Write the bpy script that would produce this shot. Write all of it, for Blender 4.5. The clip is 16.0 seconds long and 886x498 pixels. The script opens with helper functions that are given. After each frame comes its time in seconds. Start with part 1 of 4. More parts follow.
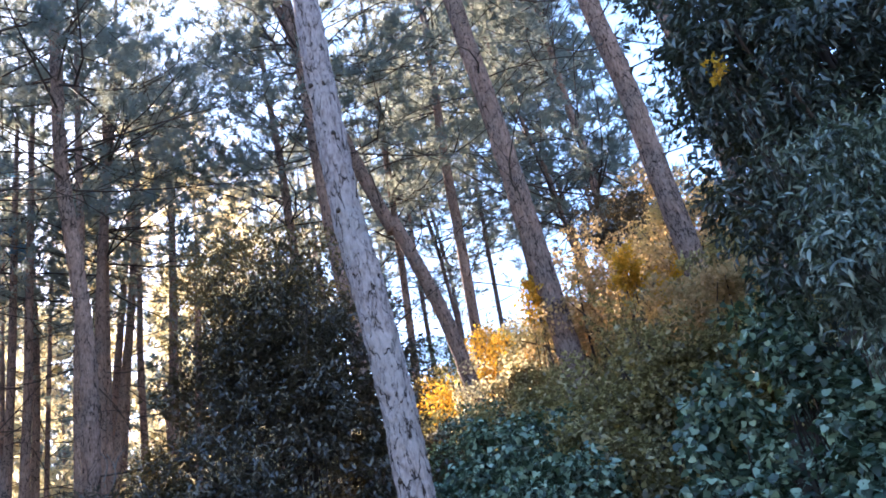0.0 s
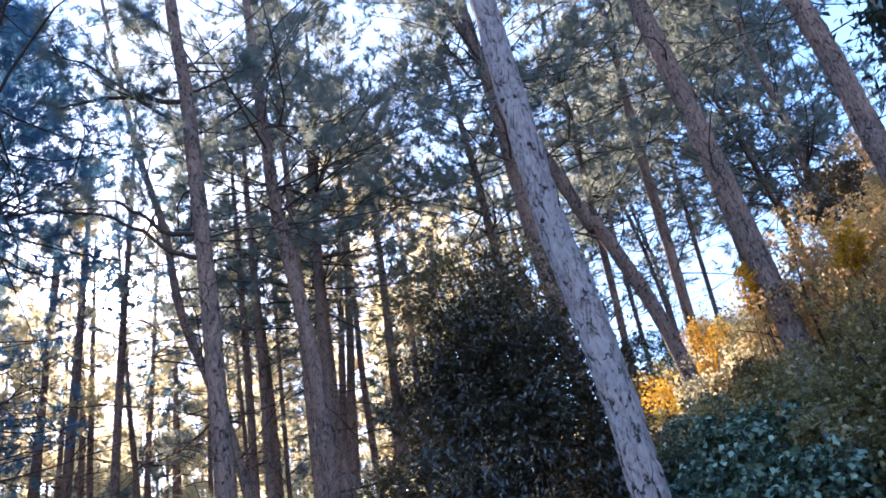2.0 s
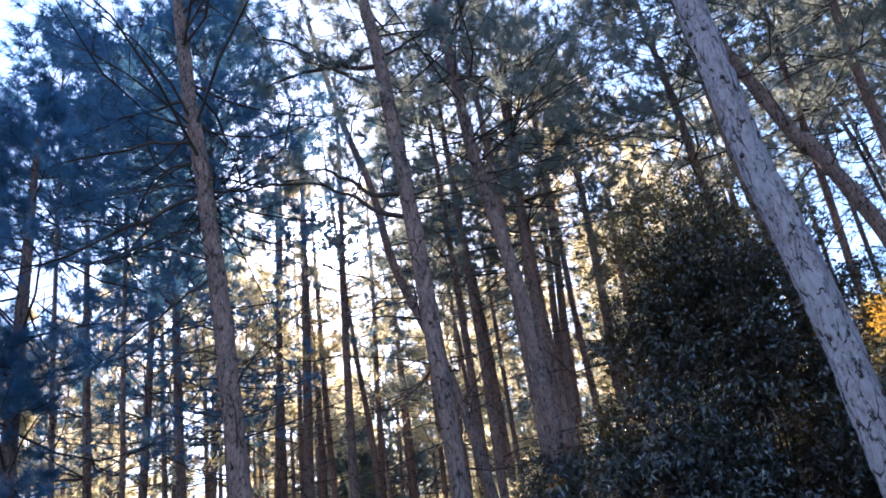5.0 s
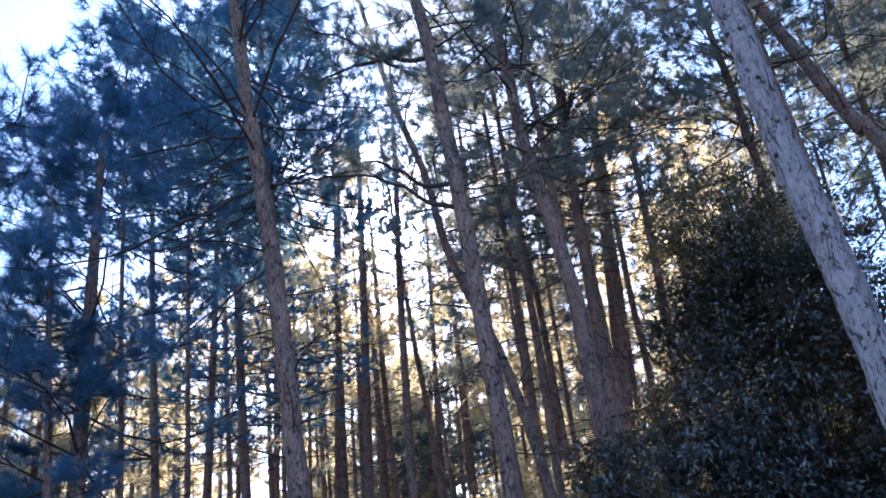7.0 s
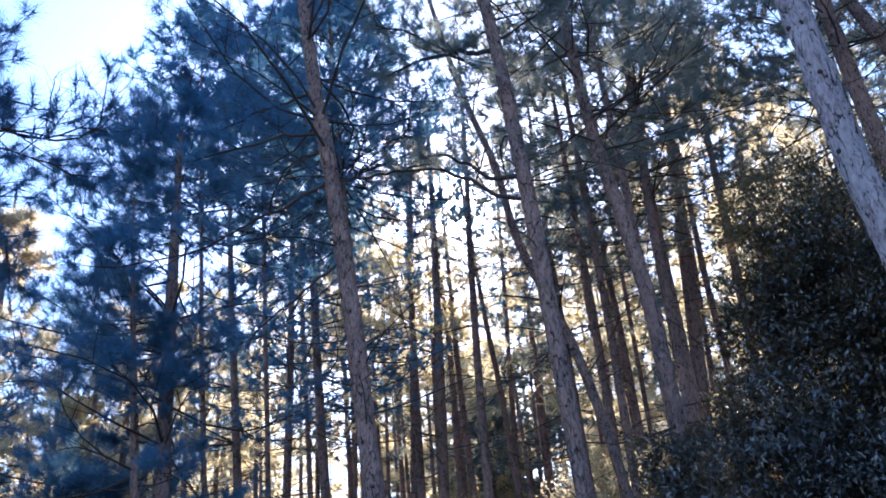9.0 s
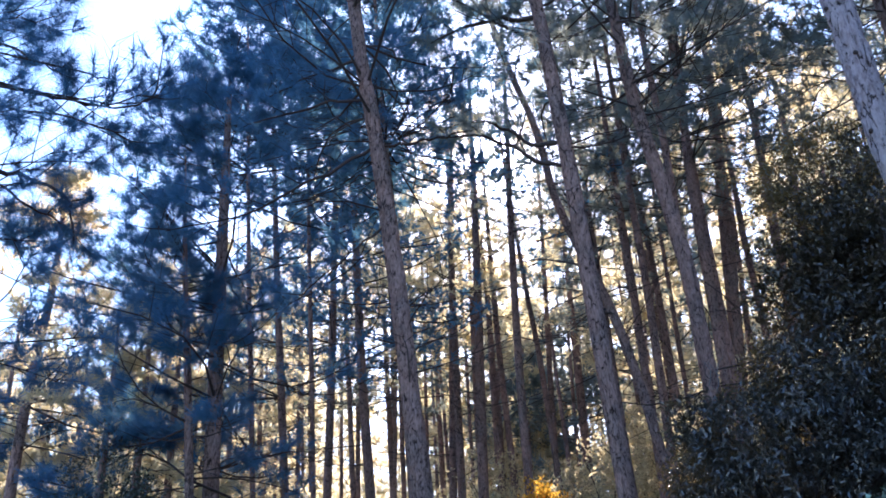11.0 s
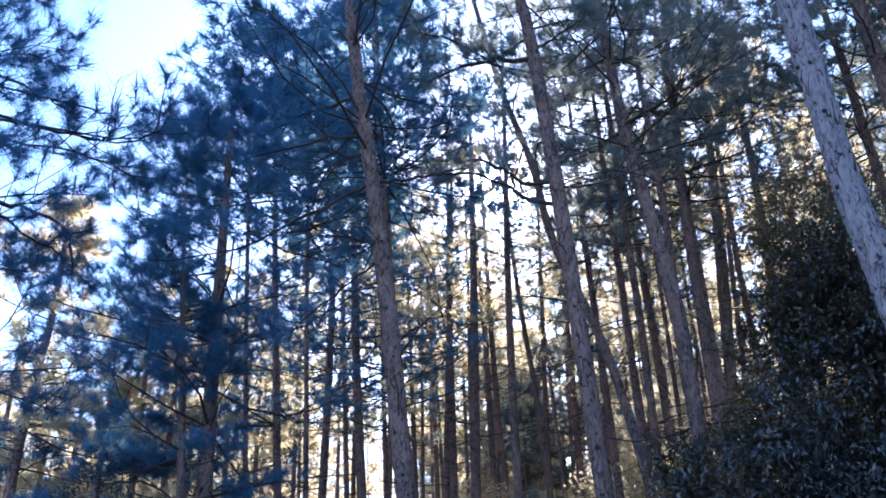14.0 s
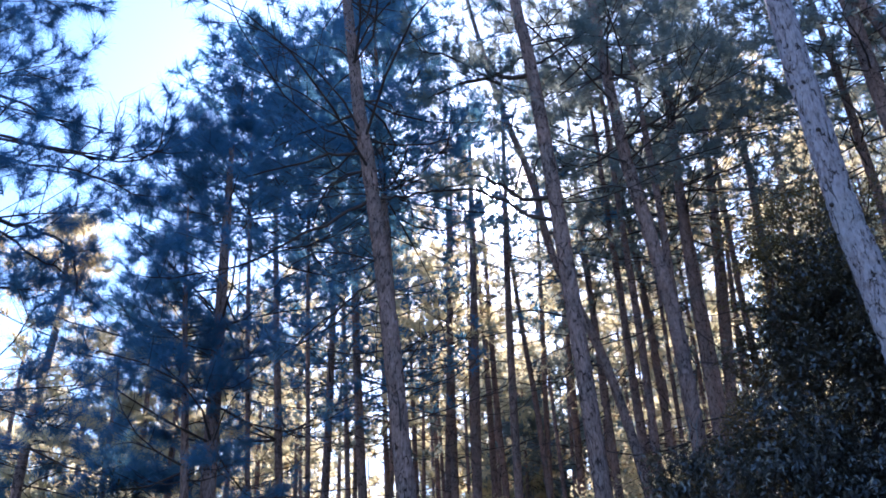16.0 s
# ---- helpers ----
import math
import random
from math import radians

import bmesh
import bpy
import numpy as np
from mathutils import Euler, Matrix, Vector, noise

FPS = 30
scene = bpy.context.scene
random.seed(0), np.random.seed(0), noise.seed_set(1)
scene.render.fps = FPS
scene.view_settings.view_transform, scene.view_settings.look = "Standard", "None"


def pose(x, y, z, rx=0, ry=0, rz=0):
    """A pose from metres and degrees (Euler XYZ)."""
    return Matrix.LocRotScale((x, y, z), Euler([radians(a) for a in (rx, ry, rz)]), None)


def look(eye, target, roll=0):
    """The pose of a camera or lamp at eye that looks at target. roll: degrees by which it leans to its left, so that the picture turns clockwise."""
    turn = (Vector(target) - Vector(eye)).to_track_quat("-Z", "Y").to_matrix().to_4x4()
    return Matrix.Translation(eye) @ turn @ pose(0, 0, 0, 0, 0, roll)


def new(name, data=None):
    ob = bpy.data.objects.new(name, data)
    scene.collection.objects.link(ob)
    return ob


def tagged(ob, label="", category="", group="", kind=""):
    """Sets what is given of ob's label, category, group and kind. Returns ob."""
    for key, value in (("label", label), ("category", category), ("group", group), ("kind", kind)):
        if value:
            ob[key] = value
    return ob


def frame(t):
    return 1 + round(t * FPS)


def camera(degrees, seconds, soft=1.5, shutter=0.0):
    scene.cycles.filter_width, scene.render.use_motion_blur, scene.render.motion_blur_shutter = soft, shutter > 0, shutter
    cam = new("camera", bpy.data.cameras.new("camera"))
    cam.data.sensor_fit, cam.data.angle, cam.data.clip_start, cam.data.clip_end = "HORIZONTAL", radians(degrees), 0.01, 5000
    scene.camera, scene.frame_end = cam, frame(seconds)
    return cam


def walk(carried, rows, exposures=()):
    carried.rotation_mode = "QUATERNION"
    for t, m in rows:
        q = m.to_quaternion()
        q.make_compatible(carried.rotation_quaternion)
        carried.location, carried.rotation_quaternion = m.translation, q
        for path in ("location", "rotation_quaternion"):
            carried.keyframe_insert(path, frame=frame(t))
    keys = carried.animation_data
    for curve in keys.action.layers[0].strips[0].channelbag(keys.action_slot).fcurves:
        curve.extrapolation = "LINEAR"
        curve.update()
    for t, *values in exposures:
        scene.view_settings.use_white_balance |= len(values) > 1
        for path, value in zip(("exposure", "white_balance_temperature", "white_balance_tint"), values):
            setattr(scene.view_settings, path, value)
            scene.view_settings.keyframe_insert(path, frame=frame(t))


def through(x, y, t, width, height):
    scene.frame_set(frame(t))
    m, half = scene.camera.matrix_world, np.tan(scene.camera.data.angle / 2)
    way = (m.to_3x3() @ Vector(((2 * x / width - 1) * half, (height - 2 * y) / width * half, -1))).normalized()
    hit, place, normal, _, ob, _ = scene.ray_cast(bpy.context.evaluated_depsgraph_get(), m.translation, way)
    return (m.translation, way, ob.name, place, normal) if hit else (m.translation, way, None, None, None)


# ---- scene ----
# ---- camera and walk ----
cam = camera(49.8, 16.0, soft=1.75)
PATH = [
    (0.0, (-0.000, 0.000, 1.600), (0.001, 8.745, 6.450), -12.31),
    (0.5, (-0.001, -0.002, 1.605), (-0.547, 8.671, 6.552), -11.96),
    (1.0, (-0.002, -0.014, 1.621), (-1.092, 8.540, 6.685), -12.15),
    (1.5, (-0.010, -0.036, 1.629), (-1.559, 8.385, 6.794), -12.04),
    (2.0, (-0.028, -0.072, 1.632), (-2.022, 8.215, 6.862), -11.31),
    (2.5, (-0.035, -0.090, 1.649), (-2.326, 8.107, 6.898), -10.79),
    (3.0, (-0.037, -0.132, 1.655), (-2.668, 7.970, 6.893), -10.16),
    (3.5, (-0.030, -0.164, 1.659), (-3.017, 7.852, 6.836), -9.71),
    (4.0, (-0.014, -0.183, 1.658), (-3.375, 7.765, 6.711), -9.01),
    (4.5, (0.021, -0.200, 1.653), (-3.693, 7.625, 6.652), -8.99),
    (5.0, (0.083, -0.205, 1.657), (-4.033, 7.424, 6.642), -8.74),
    (5.2, (0.107, -0.212, 1.650), (-4.121, 7.360, 6.629), -8.34),
    (7.3, (0.352, -0.366, 1.647), (-4.446, 6.956, 6.483), -6.95),
    (7.5, (0.352, -0.361, 1.654), (-4.510, 6.935, 6.464), -6.90),
    (8.0, (0.406, -0.410, 1.672), (-4.606, 6.797, 6.462), -6.72),
    (8.5, (0.465, -0.440, 1.677), (-4.688, 6.658, 6.479), -6.30),
    (9.0, (0.530, -0.443, 1.679), (-4.868, 6.485, 6.460), -5.36),
    (9.2, (0.557, -0.446, 1.680), (-4.964, 6.415, 6.418), -4.93),
    (11.3, (0.745, -0.778, 1.605), (-5.158, 6.056, 5.900), -3.55),
    (11.5, (0.757, -0.788, 1.606), (-5.184, 6.075, 5.802), -3.48),
    (12.0, (0.817, -0.831, 1.609), (-5.200, 6.085, 5.603), -3.15),
    (12.5, (0.866, -0.863, 1.613), (-5.150, 6.045, 5.623), -3.07),
    (13.0, (0.921, -0.844, 1.619), (-5.018, 5.978, 5.883), -2.87),
    (13.5, (0.974, -0.848, 1.612), (-4.882, 5.916, 6.078), -2.50),
    (14.0, (1.026, -0.849, 1.605), (-4.771, 5.843, 6.254), -2.42),
    (14.5, (1.051, -0.862, 1.603), (-4.733, 5.809, 6.298), -2.48),
    (15.0, (1.073, -0.876, 1.598), (-4.702, 5.784, 6.320), -2.52),
    (15.5, (1.085, -0.905, 1.603), (-4.674, 5.749, 6.354), -2.70),
    (16.0, (1.095, -0.941, 1.600), (-4.656, 5.712, 6.360), -2.78),
]
EXPOSURE = [(0.0, 2.90, 5430, 22), (2.2, 2.44, 5080, 23), (4.0, 2.27, 5060, 23), (9.0, 2.18, 4820, 23), (12.3, 2.32, 5000, 22), (14.0, 2.12, 4640, 23), (16.0, 2.04, 4640, 23)]
walk(cam, [(t, look(eye, target, roll)) for t, eye, target, roll in PATH], EXPOSURE)

# ---- sky and sun ----
SUN_AZ, SUN_EL = radians(36.65), radians(31.0)      # azimuth counted from +y towards -x
SUN_DIR = Vector((-math.sin(SUN_AZ) * math.cos(SUN_EL), math.cos(SUN_AZ) * math.cos(SUN_EL), math.sin(SUN_EL)))
world = bpy.data.worlds.new("sky")
scene.world = world
world.use_nodes = True
wn = world.node_tree
sky = wn.nodes.new("ShaderNodeTexSky")
sky.sky_type, sky.sun_disc = "NISHITA", False
sky.sun_elevation, sky.sun_rotation = SUN_EL, -SUN_AZ
sky.air_density, sky.dust_density, sky.ozone_density = 1.6, 0.6, 3.0
# bright haze round the sun
way = wn.nodes.new("ShaderNodeTexCoord")
near = wn.nodes.new("ShaderNodeVectorMath")
near.operation, near.inputs[1].default_value = "DOT_PRODUCT", SUN_DIR
wn.links.new(way.outputs["Generated"], near.inputs[0])
haze = None
for power, amount in ((5000.0, 300.0), (700.0, 11.0), (90.0, 1.6), (12.0, 0.7)):
    a = wn.nodes.new("ShaderNodeMath")
    a.operation, a.use_clamp = "POWER", False
    a.inputs[1].default_value = power
    top = wn.nodes.new("ShaderNodeMath")
    top.operation, top.inputs[1].default_value = "MAXIMUM", 0.0
    wn.links.new(near.outputs["Value"], top.inputs[0])
    wn.links.new(top.outputs[0], a.inputs[0])
    b = wn.nodes.new("ShaderNodeMath")
    b.operation, b.inputs[1].default_value = "MULTIPLY_ADD", amount
    wn.links.new(a.outputs[0], b.inputs[0])
    b.inputs[2].default_value = 0.0
    if haze:
        wn.links.new(haze.outputs[0], b.inputs[2])
    haze = b
tint = wn.nodes.new("ShaderNodeMix")
tint.data_type, tint.blend_type = "RGBA", "ADD"
tint.inputs[0].default_value = 1.0
warm = wn.nodes.new("ShaderNodeMix")
warm.data_type, warm.blend_type = "RGBA", "MULTIPLY"
warm.inputs[0].default_value = 1.0
warm.inputs[7].default_value = (1.0, 0.86, 0.70, 1)
wn.links.new(haze.outputs[0], warm.inputs[6])
wn.links.new(sky.outputs[0], tint.inputs[6])
wn.links.new(warm.outputs[2], tint.inputs[7])
wn.links.new(tint.outputs[2], wn.nodes["Background"].inputs[0])
wn.nodes["Background"].inputs[1].default_value = 0.078
lamp = bpy.data.lights.new("sun", "SUN")
lamp.energy, lamp.angle, lamp.color = 5.0, radians(0.6), (1.0, 0.80, 0.54)
sun = new("sun", lamp)
sun.matrix_world = look(SUN_DIR * 100, (0, 0, 0))


# ---- materials ----
def nodes_of(name):
    m = bpy.data.materials.new(name)
    m.use_nodes = True
    t = m.node_tree
    t.nodes.clear()
    out = t.nodes.new("ShaderNodeOutputMaterial")
    return m, t, out


def node(t, kind, **values):
    n = t.nodes.new("ShaderNode" + kind)
    for key, v in values.items():
        n.inputs[key.replace("_", " ")].default_value = v
    return n


def ramp(t, source, stops):
    n = t.nodes.new("ShaderNodeValToRGB")
    e = n.color_ramp.elements
    while len(e) < len(stops):
        e.new(0.5)
    for k, (p, c) in zip(e, stops):
        k.position, k.color = p, (*c, 1)
    t.links.new(source, n.inputs[0])
    return n


def mixed(t, a, b, fac):
    """Mix of two colour sockets (or constants) by a socket or number."""
    n = t.nodes.new("ShaderNodeMix")
    n.data_type = "RGBA"
    for i, v in ((0, fac), (6, a), (7, b)):
        if isinstance(v, bpy.types.NodeSocket):
            t.links.new(v, n.inputs[i])
        else:
            n.inputs[i].default_value = v if i == 0 else (*v, 1)
    return n.outputs[2]


def bark_material(name, light, mid, dark, lichen, plate, relief, stretch=0.36, merge=0.5, cover=0.0):
    m, t, out = nodes_of(name)
    co = t.nodes.new("ShaderNodeTexCoord")
    mp = t.nodes.new("ShaderNodeMapping")
    mp.inputs["Scale"].default_value = (1, 1, stretch)
    t.links.new(co.outputs["Object"], mp.inputs[0])
    warp = node(t, "TexNoise", Scale=14.0, Detail=5.0, Roughness=0.62)
    t.links.new(mp.outputs[0], warp.inputs["Vector"])
    add = t.nodes.new("ShaderNodeVectorMath")
    add.operation = "MULTIPLY_ADD"
    add.inputs[1].default_value = (0.11, 0.11, 0.09)
    t.links.new(warp.outputs["Color"], add.inputs[0])
    t.links.new(mp.outputs[0], add.inputs[2])
    def cracks(scale, width, opened):
        """Thin broken cracks between plates: 0 inside them, 1 on the plates."""
        edge = t.nodes.new("ShaderNodeTexVoronoi")
        edge.feature = "DISTANCE_TO_EDGE"
        edge.inputs["Scale"].default_value = scale
        t.links.new(add.outputs[0], edge.inputs["Vector"])
        line = ramp(t, edge.outputs["Distance"], ((width * 0.35, (0, 0, 0)), (width, (1, 1, 1)))).outputs[0]
        n = node(t, "TexNoise", Scale=scale * 1.5, Detail=3.0, Roughness=0.6)
        t.links.new(add.outputs[0], n.inputs["Vector"])
        shut = ramp(t, n.outputs[0], ((opened - 0.05, (0, 0, 0)), (opened + 0.05, (1, 1, 1)))).outputs[0]
        return mixed(t, line, (1, 1, 1), shut)

    deep_line, fine_line = cracks(plate, 0.055, 0.45 + cover), cracks(plate * 2.3, 0.085, 0.47 + cover)
    cell = t.nodes.new("ShaderNodeTexVoronoi")
    cell.inputs["Scale"].default_value = plate
    t.links.new(add.outputs[0], cell.inputs["Vector"])
    fine = node(t, "TexNoise", Scale=42.0, Detail=8.0, Roughness=0.7)
    t.links.new(mp.outputs[0], fine.inputs["Vector"])
    broad = node(t, "TexNoise", Scale=2.3, Detail=3.0)
    t.links.new(co.outputs["Object"], broad.inputs["Vector"])
    tone = ramp(t, fine.outputs[0], ((0.36, dark), (0.45, mid), (0.60, light)))
    each = ramp(t, cell.outputs["Color"], ((0.1, mid), (0.9, light)))
    col = mixed(t, tone.outputs[0], each.outputs[0], 0.34)
    patch = ramp(t, broad.outputs[0], ((0.45, (0, 0, 0)), (0.62, (1, 1, 1))))
    half = t.nodes.new("ShaderNodeMath")
    half.operation = "MULTIPLY"
    half.inputs[1].default_value = 0.55
    t.links.new(patch.outputs[0], half.inputs[0])
    col = mixed(t, col, lichen, half.outputs[0])
    gaps = ramp(t, broad.outputs[0], ((merge - 0.10, (1, 1, 1)), (merge + 0.08, (0, 0, 0)))).outputs[0]   # plates grow together in places
    some = mixed(t, fine_line, (1, 1, 1), gaps)
    join = t.nodes.new("ShaderNodeMix")
    join.data_type, join.blend_type = "RGBA", "MULTIPLY"
    join.inputs[0].default_value = 1.0
    t.links.new(deep_line, join.inputs[6])
    t.links.new(some, join.inputs[7])
    chips = node(t, "TexNoise", Scale=plate * 3.4, Detail=1.0)
    t.links.new(mp.outputs[0], chips.inputs["Vector"])
    chip = ramp(t, chips.outputs[0], ((0.25, (0.3, 0.3, 0.3)), (0.31, (1, 1, 1))))
    lift2 = t.nodes.new("ShaderNodeMix")
    lift2.data_type, lift2.blend_type = "RGBA", "MULTIPLY"
    lift2.inputs[0].default_value = 1.0
    t.links.new(join.outputs[2], lift2.inputs[6])
    t.links.new(chip.outputs[0], lift2.inputs[7])
    lift = lift2.outputs[2]
    col = mixed(t, dark, col, lift)
    b = node(t, "BsdfPrincipled", Roughness=0.92)
    b.inputs["Specular IOR Level"].default_value = 0.15
    t.links.new(col, b.inputs["Base Color"])
    h = mixed(t, lift, fine.outputs["Color"], 0.35)
    bump = node(t, "Bump", Strength=0.9, Distance=relief)
    t.links.new(h, bump.inputs["Height"])
    t.links.new(bump.outputs[0], b.inputs["Normal"])
    t.links.new(b.outputs[0], out.inputs[0])
    return m


def leaf_material(name, low, high, glow, through=0.45, gloss=0.08, patch=(0, 0, 0), patches=0.0, rough=0.45, islands=True, size=1.3):
    """Thin leaves: diffuse and translucent halves under a faint gloss."""
    m, t, out = nodes_of(name)
    if islands:
        vary = t.nodes.new("ShaderNodeNewGeometry").outputs["Random Per Island"]
    else:
        co = t.nodes.new("ShaderNodeTexCoord")
        n = node(t, "TexNoise", Scale=7.0, Detail=4.0)
        t.links.new(co.outputs["Object"], n.inputs["Vector"])
        vary = n.outputs[0]
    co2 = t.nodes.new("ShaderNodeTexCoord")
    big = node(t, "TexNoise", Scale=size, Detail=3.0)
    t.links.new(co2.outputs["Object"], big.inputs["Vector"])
    # darkest leaves stand in for the shaded gaps in the foliage
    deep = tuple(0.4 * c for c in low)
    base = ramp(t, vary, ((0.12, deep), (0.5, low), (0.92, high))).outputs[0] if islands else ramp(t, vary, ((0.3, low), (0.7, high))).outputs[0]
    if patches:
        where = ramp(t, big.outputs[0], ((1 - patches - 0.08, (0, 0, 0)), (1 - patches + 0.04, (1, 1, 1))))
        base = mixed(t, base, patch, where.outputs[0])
    d = node(t, "BsdfDiffuse")
    t.links.new(base, d.inputs[0])
    tr = node(t, "BsdfTranslucent")
    tint = mixed(t, base, glow, 0.75)
    t.links.new(tint, tr.inputs[0])
    a = node(t, "MixShader", Fac=through)
    t.links.new(d.outputs[0], a.inputs[1])
    t.links.new(tr.outputs[0], a.inputs[2])
    g = node(t, "BsdfGlossy", Roughness=rough)
    g.inputs[0].default_value = (0.85, 0.82, 0.76, 1)
    f = node(t, "MixShader", Fac=gloss)
    t.links.new(a.outputs[0], f.inputs[1])
    t.links.new(g.outputs[0], f.inputs[2])
    t.links.new(f.outputs[0], out.inputs[0])
    return m


def plain_material(name, stops, scale, rough, relief):
    m, t, out = nodes_of(name)
    co = t.nodes.new("ShaderNodeTexCoord")
    n1 = node(t, "TexNoise", Scale=scale, Detail=8.0, Roughness=0.65)
    n2 = node(t, "TexNoise", Scale=scale * 0.13, Detail=3.0)
    t.links.new(co.outputs["Object"], n1.inputs["Vector"])
    t.links.new(co.outputs["Object"], n2.inputs["Vector"])
    mid = mixed(t, n1.outputs["Color"], n2.outputs["Color"], 0.4)
    c = ramp(t, mid, stops)
    b = node(t, "BsdfPrincipled", Roughness=rough)
    t.links.new(c.outputs[0], b.inputs["Base Color"])
    bump = node(t, "Bump", Strength=0.7, Distance=relief)
    t.links.new(n1.outputs[0], bump.inputs["Height"])
    t.links.new(bump.outputs[0], b.inputs["Normal"])
    t.links.new(b.outputs[0], out.inputs[0])
    return m


BARK_GREY = bark_material("grey_pine_bark", (0.40, 0.335, 0.34), (0.235, 0.187, 0.187), (0.03, 0.022, 0.021), (0.37, 0.33, 0.33), 17.0, 0.016, 0.30, 0.66, cover=0.045)
BARK_BROWN = bark_material("brown_pine_bark", (0.375, 0.25, 0.205), (0.215, 0.137, 0.11), (0.028, 0.019, 0.016), (0.24, 0.19, 0.17), 13.0, 0.03, 0.32, cover=0.04)
TWIG = plain_material("twig_bark", ((0.3, (0.026, 0.019, 0.017)), (0.7, (0.085, 0.062, 0.052))), 14.0, 0.9, 0.006)
SOIL = plain_material("forest_floor", ((0.3, (0.02, 0.015, 0.009)), (0.5, (0.055, 0.04, 0.023)), (0.75, (0.12, 0.088, 0.05))), 5.0, 0.95, 0.05)
# blue veil of sun glare put into the needle colour
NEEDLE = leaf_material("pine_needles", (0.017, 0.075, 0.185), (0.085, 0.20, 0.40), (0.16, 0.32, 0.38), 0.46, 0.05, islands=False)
# half-lit and sunlit copies of the needles, with sunlight put into the colour
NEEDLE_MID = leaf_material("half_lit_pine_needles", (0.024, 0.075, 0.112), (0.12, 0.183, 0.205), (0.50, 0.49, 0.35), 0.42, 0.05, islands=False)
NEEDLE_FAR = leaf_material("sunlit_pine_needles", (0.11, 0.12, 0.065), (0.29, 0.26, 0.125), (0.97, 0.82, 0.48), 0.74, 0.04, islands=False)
GLOSSY = leaf_material("evergreen_leaves", (0.022, 0.038, 0.037), (0.15, 0.20, 0.19), (0.14, 0.15, 0.04), 0.18, 0.09, rough=0.36)
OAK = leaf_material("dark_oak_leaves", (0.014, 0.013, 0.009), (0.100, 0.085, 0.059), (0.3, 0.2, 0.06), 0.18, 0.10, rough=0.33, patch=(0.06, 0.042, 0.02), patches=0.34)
BROWN_OAK = leaf_material("brown_oak_leaves", (0.06, 0.05, 0.028), (0.17, 0.125, 0.06), (0.42, 0.29, 0.10), 0.45, 0.04)
SPRAY = leaf_material("pale_laurel_leaves", (0.07, 0.10, 0.088), (0.30, 0.37, 0.32), (0.2, 0.24, 0.08), 0.2, 0.08, rough=0.42)
# dark laurel copy, the bush's shade put into the leaf colour
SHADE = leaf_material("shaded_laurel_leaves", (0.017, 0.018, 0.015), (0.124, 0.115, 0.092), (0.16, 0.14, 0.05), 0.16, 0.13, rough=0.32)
IVY = leaf_material("ivy_leaves", (0.052, 0.098, 0.075), (0.36, 0.49, 0.37), (0.14, 0.20, 0.05), 0.2, 0.06, rough=0.42)
# olive leaves brightened beyond leaf tone, sunlight on the bank put into the colour
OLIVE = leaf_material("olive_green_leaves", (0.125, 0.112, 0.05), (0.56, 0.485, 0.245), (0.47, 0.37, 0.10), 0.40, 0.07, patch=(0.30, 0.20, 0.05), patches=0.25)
YELLOW = leaf_material("yellow_autumn_leaves", (0.46, 0.25, 0.02), (0.76, 0.46, 0.04), (0.95, 0.57, 0.045), 0.52, 0.03)
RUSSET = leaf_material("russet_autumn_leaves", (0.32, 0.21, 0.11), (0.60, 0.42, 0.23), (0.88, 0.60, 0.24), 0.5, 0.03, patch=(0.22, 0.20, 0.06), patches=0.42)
# backlit gold put into the leaf colour, so bushes look sunlit in shade too
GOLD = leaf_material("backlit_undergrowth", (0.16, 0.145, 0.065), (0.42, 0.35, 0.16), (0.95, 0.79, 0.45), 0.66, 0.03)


# ---- mesh helpers ----
def mesh(name, verts, faces, material):
    """A mesh from arrays: verts (n, 3) and faces (m, 3 or 4)."""
    verts, faces = np.asarray(verts, np.float32), np.asarray(faces, np.int32)
    k = faces.shape[1]
    me = bpy.data.meshes.new(name)
    me.vertices.add(len(verts))
    me.vertices.foreach_set("co", verts.ravel())
    me.loops.add(faces.size)
    me.loops.foreach_set("vertex_index", faces.ravel())
    me.polygons.add(len(faces))
    me.polygons.foreach_set("loop_start", np.arange(0, faces.size, k, dtype=np.int32))
    me.update(calc_edges=True)
    me.materials.append(material)
    return me


def part(name, me, parent, label=""):
    ob = new(name, me)
    ob.parent = parent
    return tagged(ob, label)


def smooth(me):
    me.polygons.foreach_set("use_smooth", np.ones(len(me.polygons), bool))
    return me


def unit(v):
    return v / (np.linalg.norm(v, axis=-1, keepdims=True) + 1e-9)


def tubes(p, r, sides):
    """Round rods along the lines p (n, k, 3) with the radii r (n, k): verts and quads."""
    n, k, _ = p.shape
    tan = unit(np.gradient(p, axis=1))
    ref = np.where(np.abs(tan[..., 2:3]) > 0.8, np.array([1.0, 0.13, 0.0]), np.array([0.0, 0.0, 1.0]))
    u = unit(np.cross(tan, ref))
    v = np.cross(tan, u)
    a = np.arange(sides) * 2 * np.pi / sides
    ring = u[:, :, None] * np.cos(a)[:, None] + v[:, :, None] * np.sin(a)[:, None]
    verts = (p[:, :, None] + ring * r[:, :, None, None]).reshape(-1, 3)
    i = np.arange(n * k * sides).reshape(n, k, sides)
    j = np.roll(i, -1, axis=2)
    quads = np.stack([i[:, :-1], j[:, :-1], j[:, 1:], i[:, 1:]], axis=-1).reshape(-1, 4)
    return verts, quads


def joined(pieces):
    verts, faces, base = [], [], 0
    for v, f in pieces:
        verts.append(v)
        faces.append(f + base)
        base += len(v)
    return np.concatenate(verts), np.concatenate(faces)


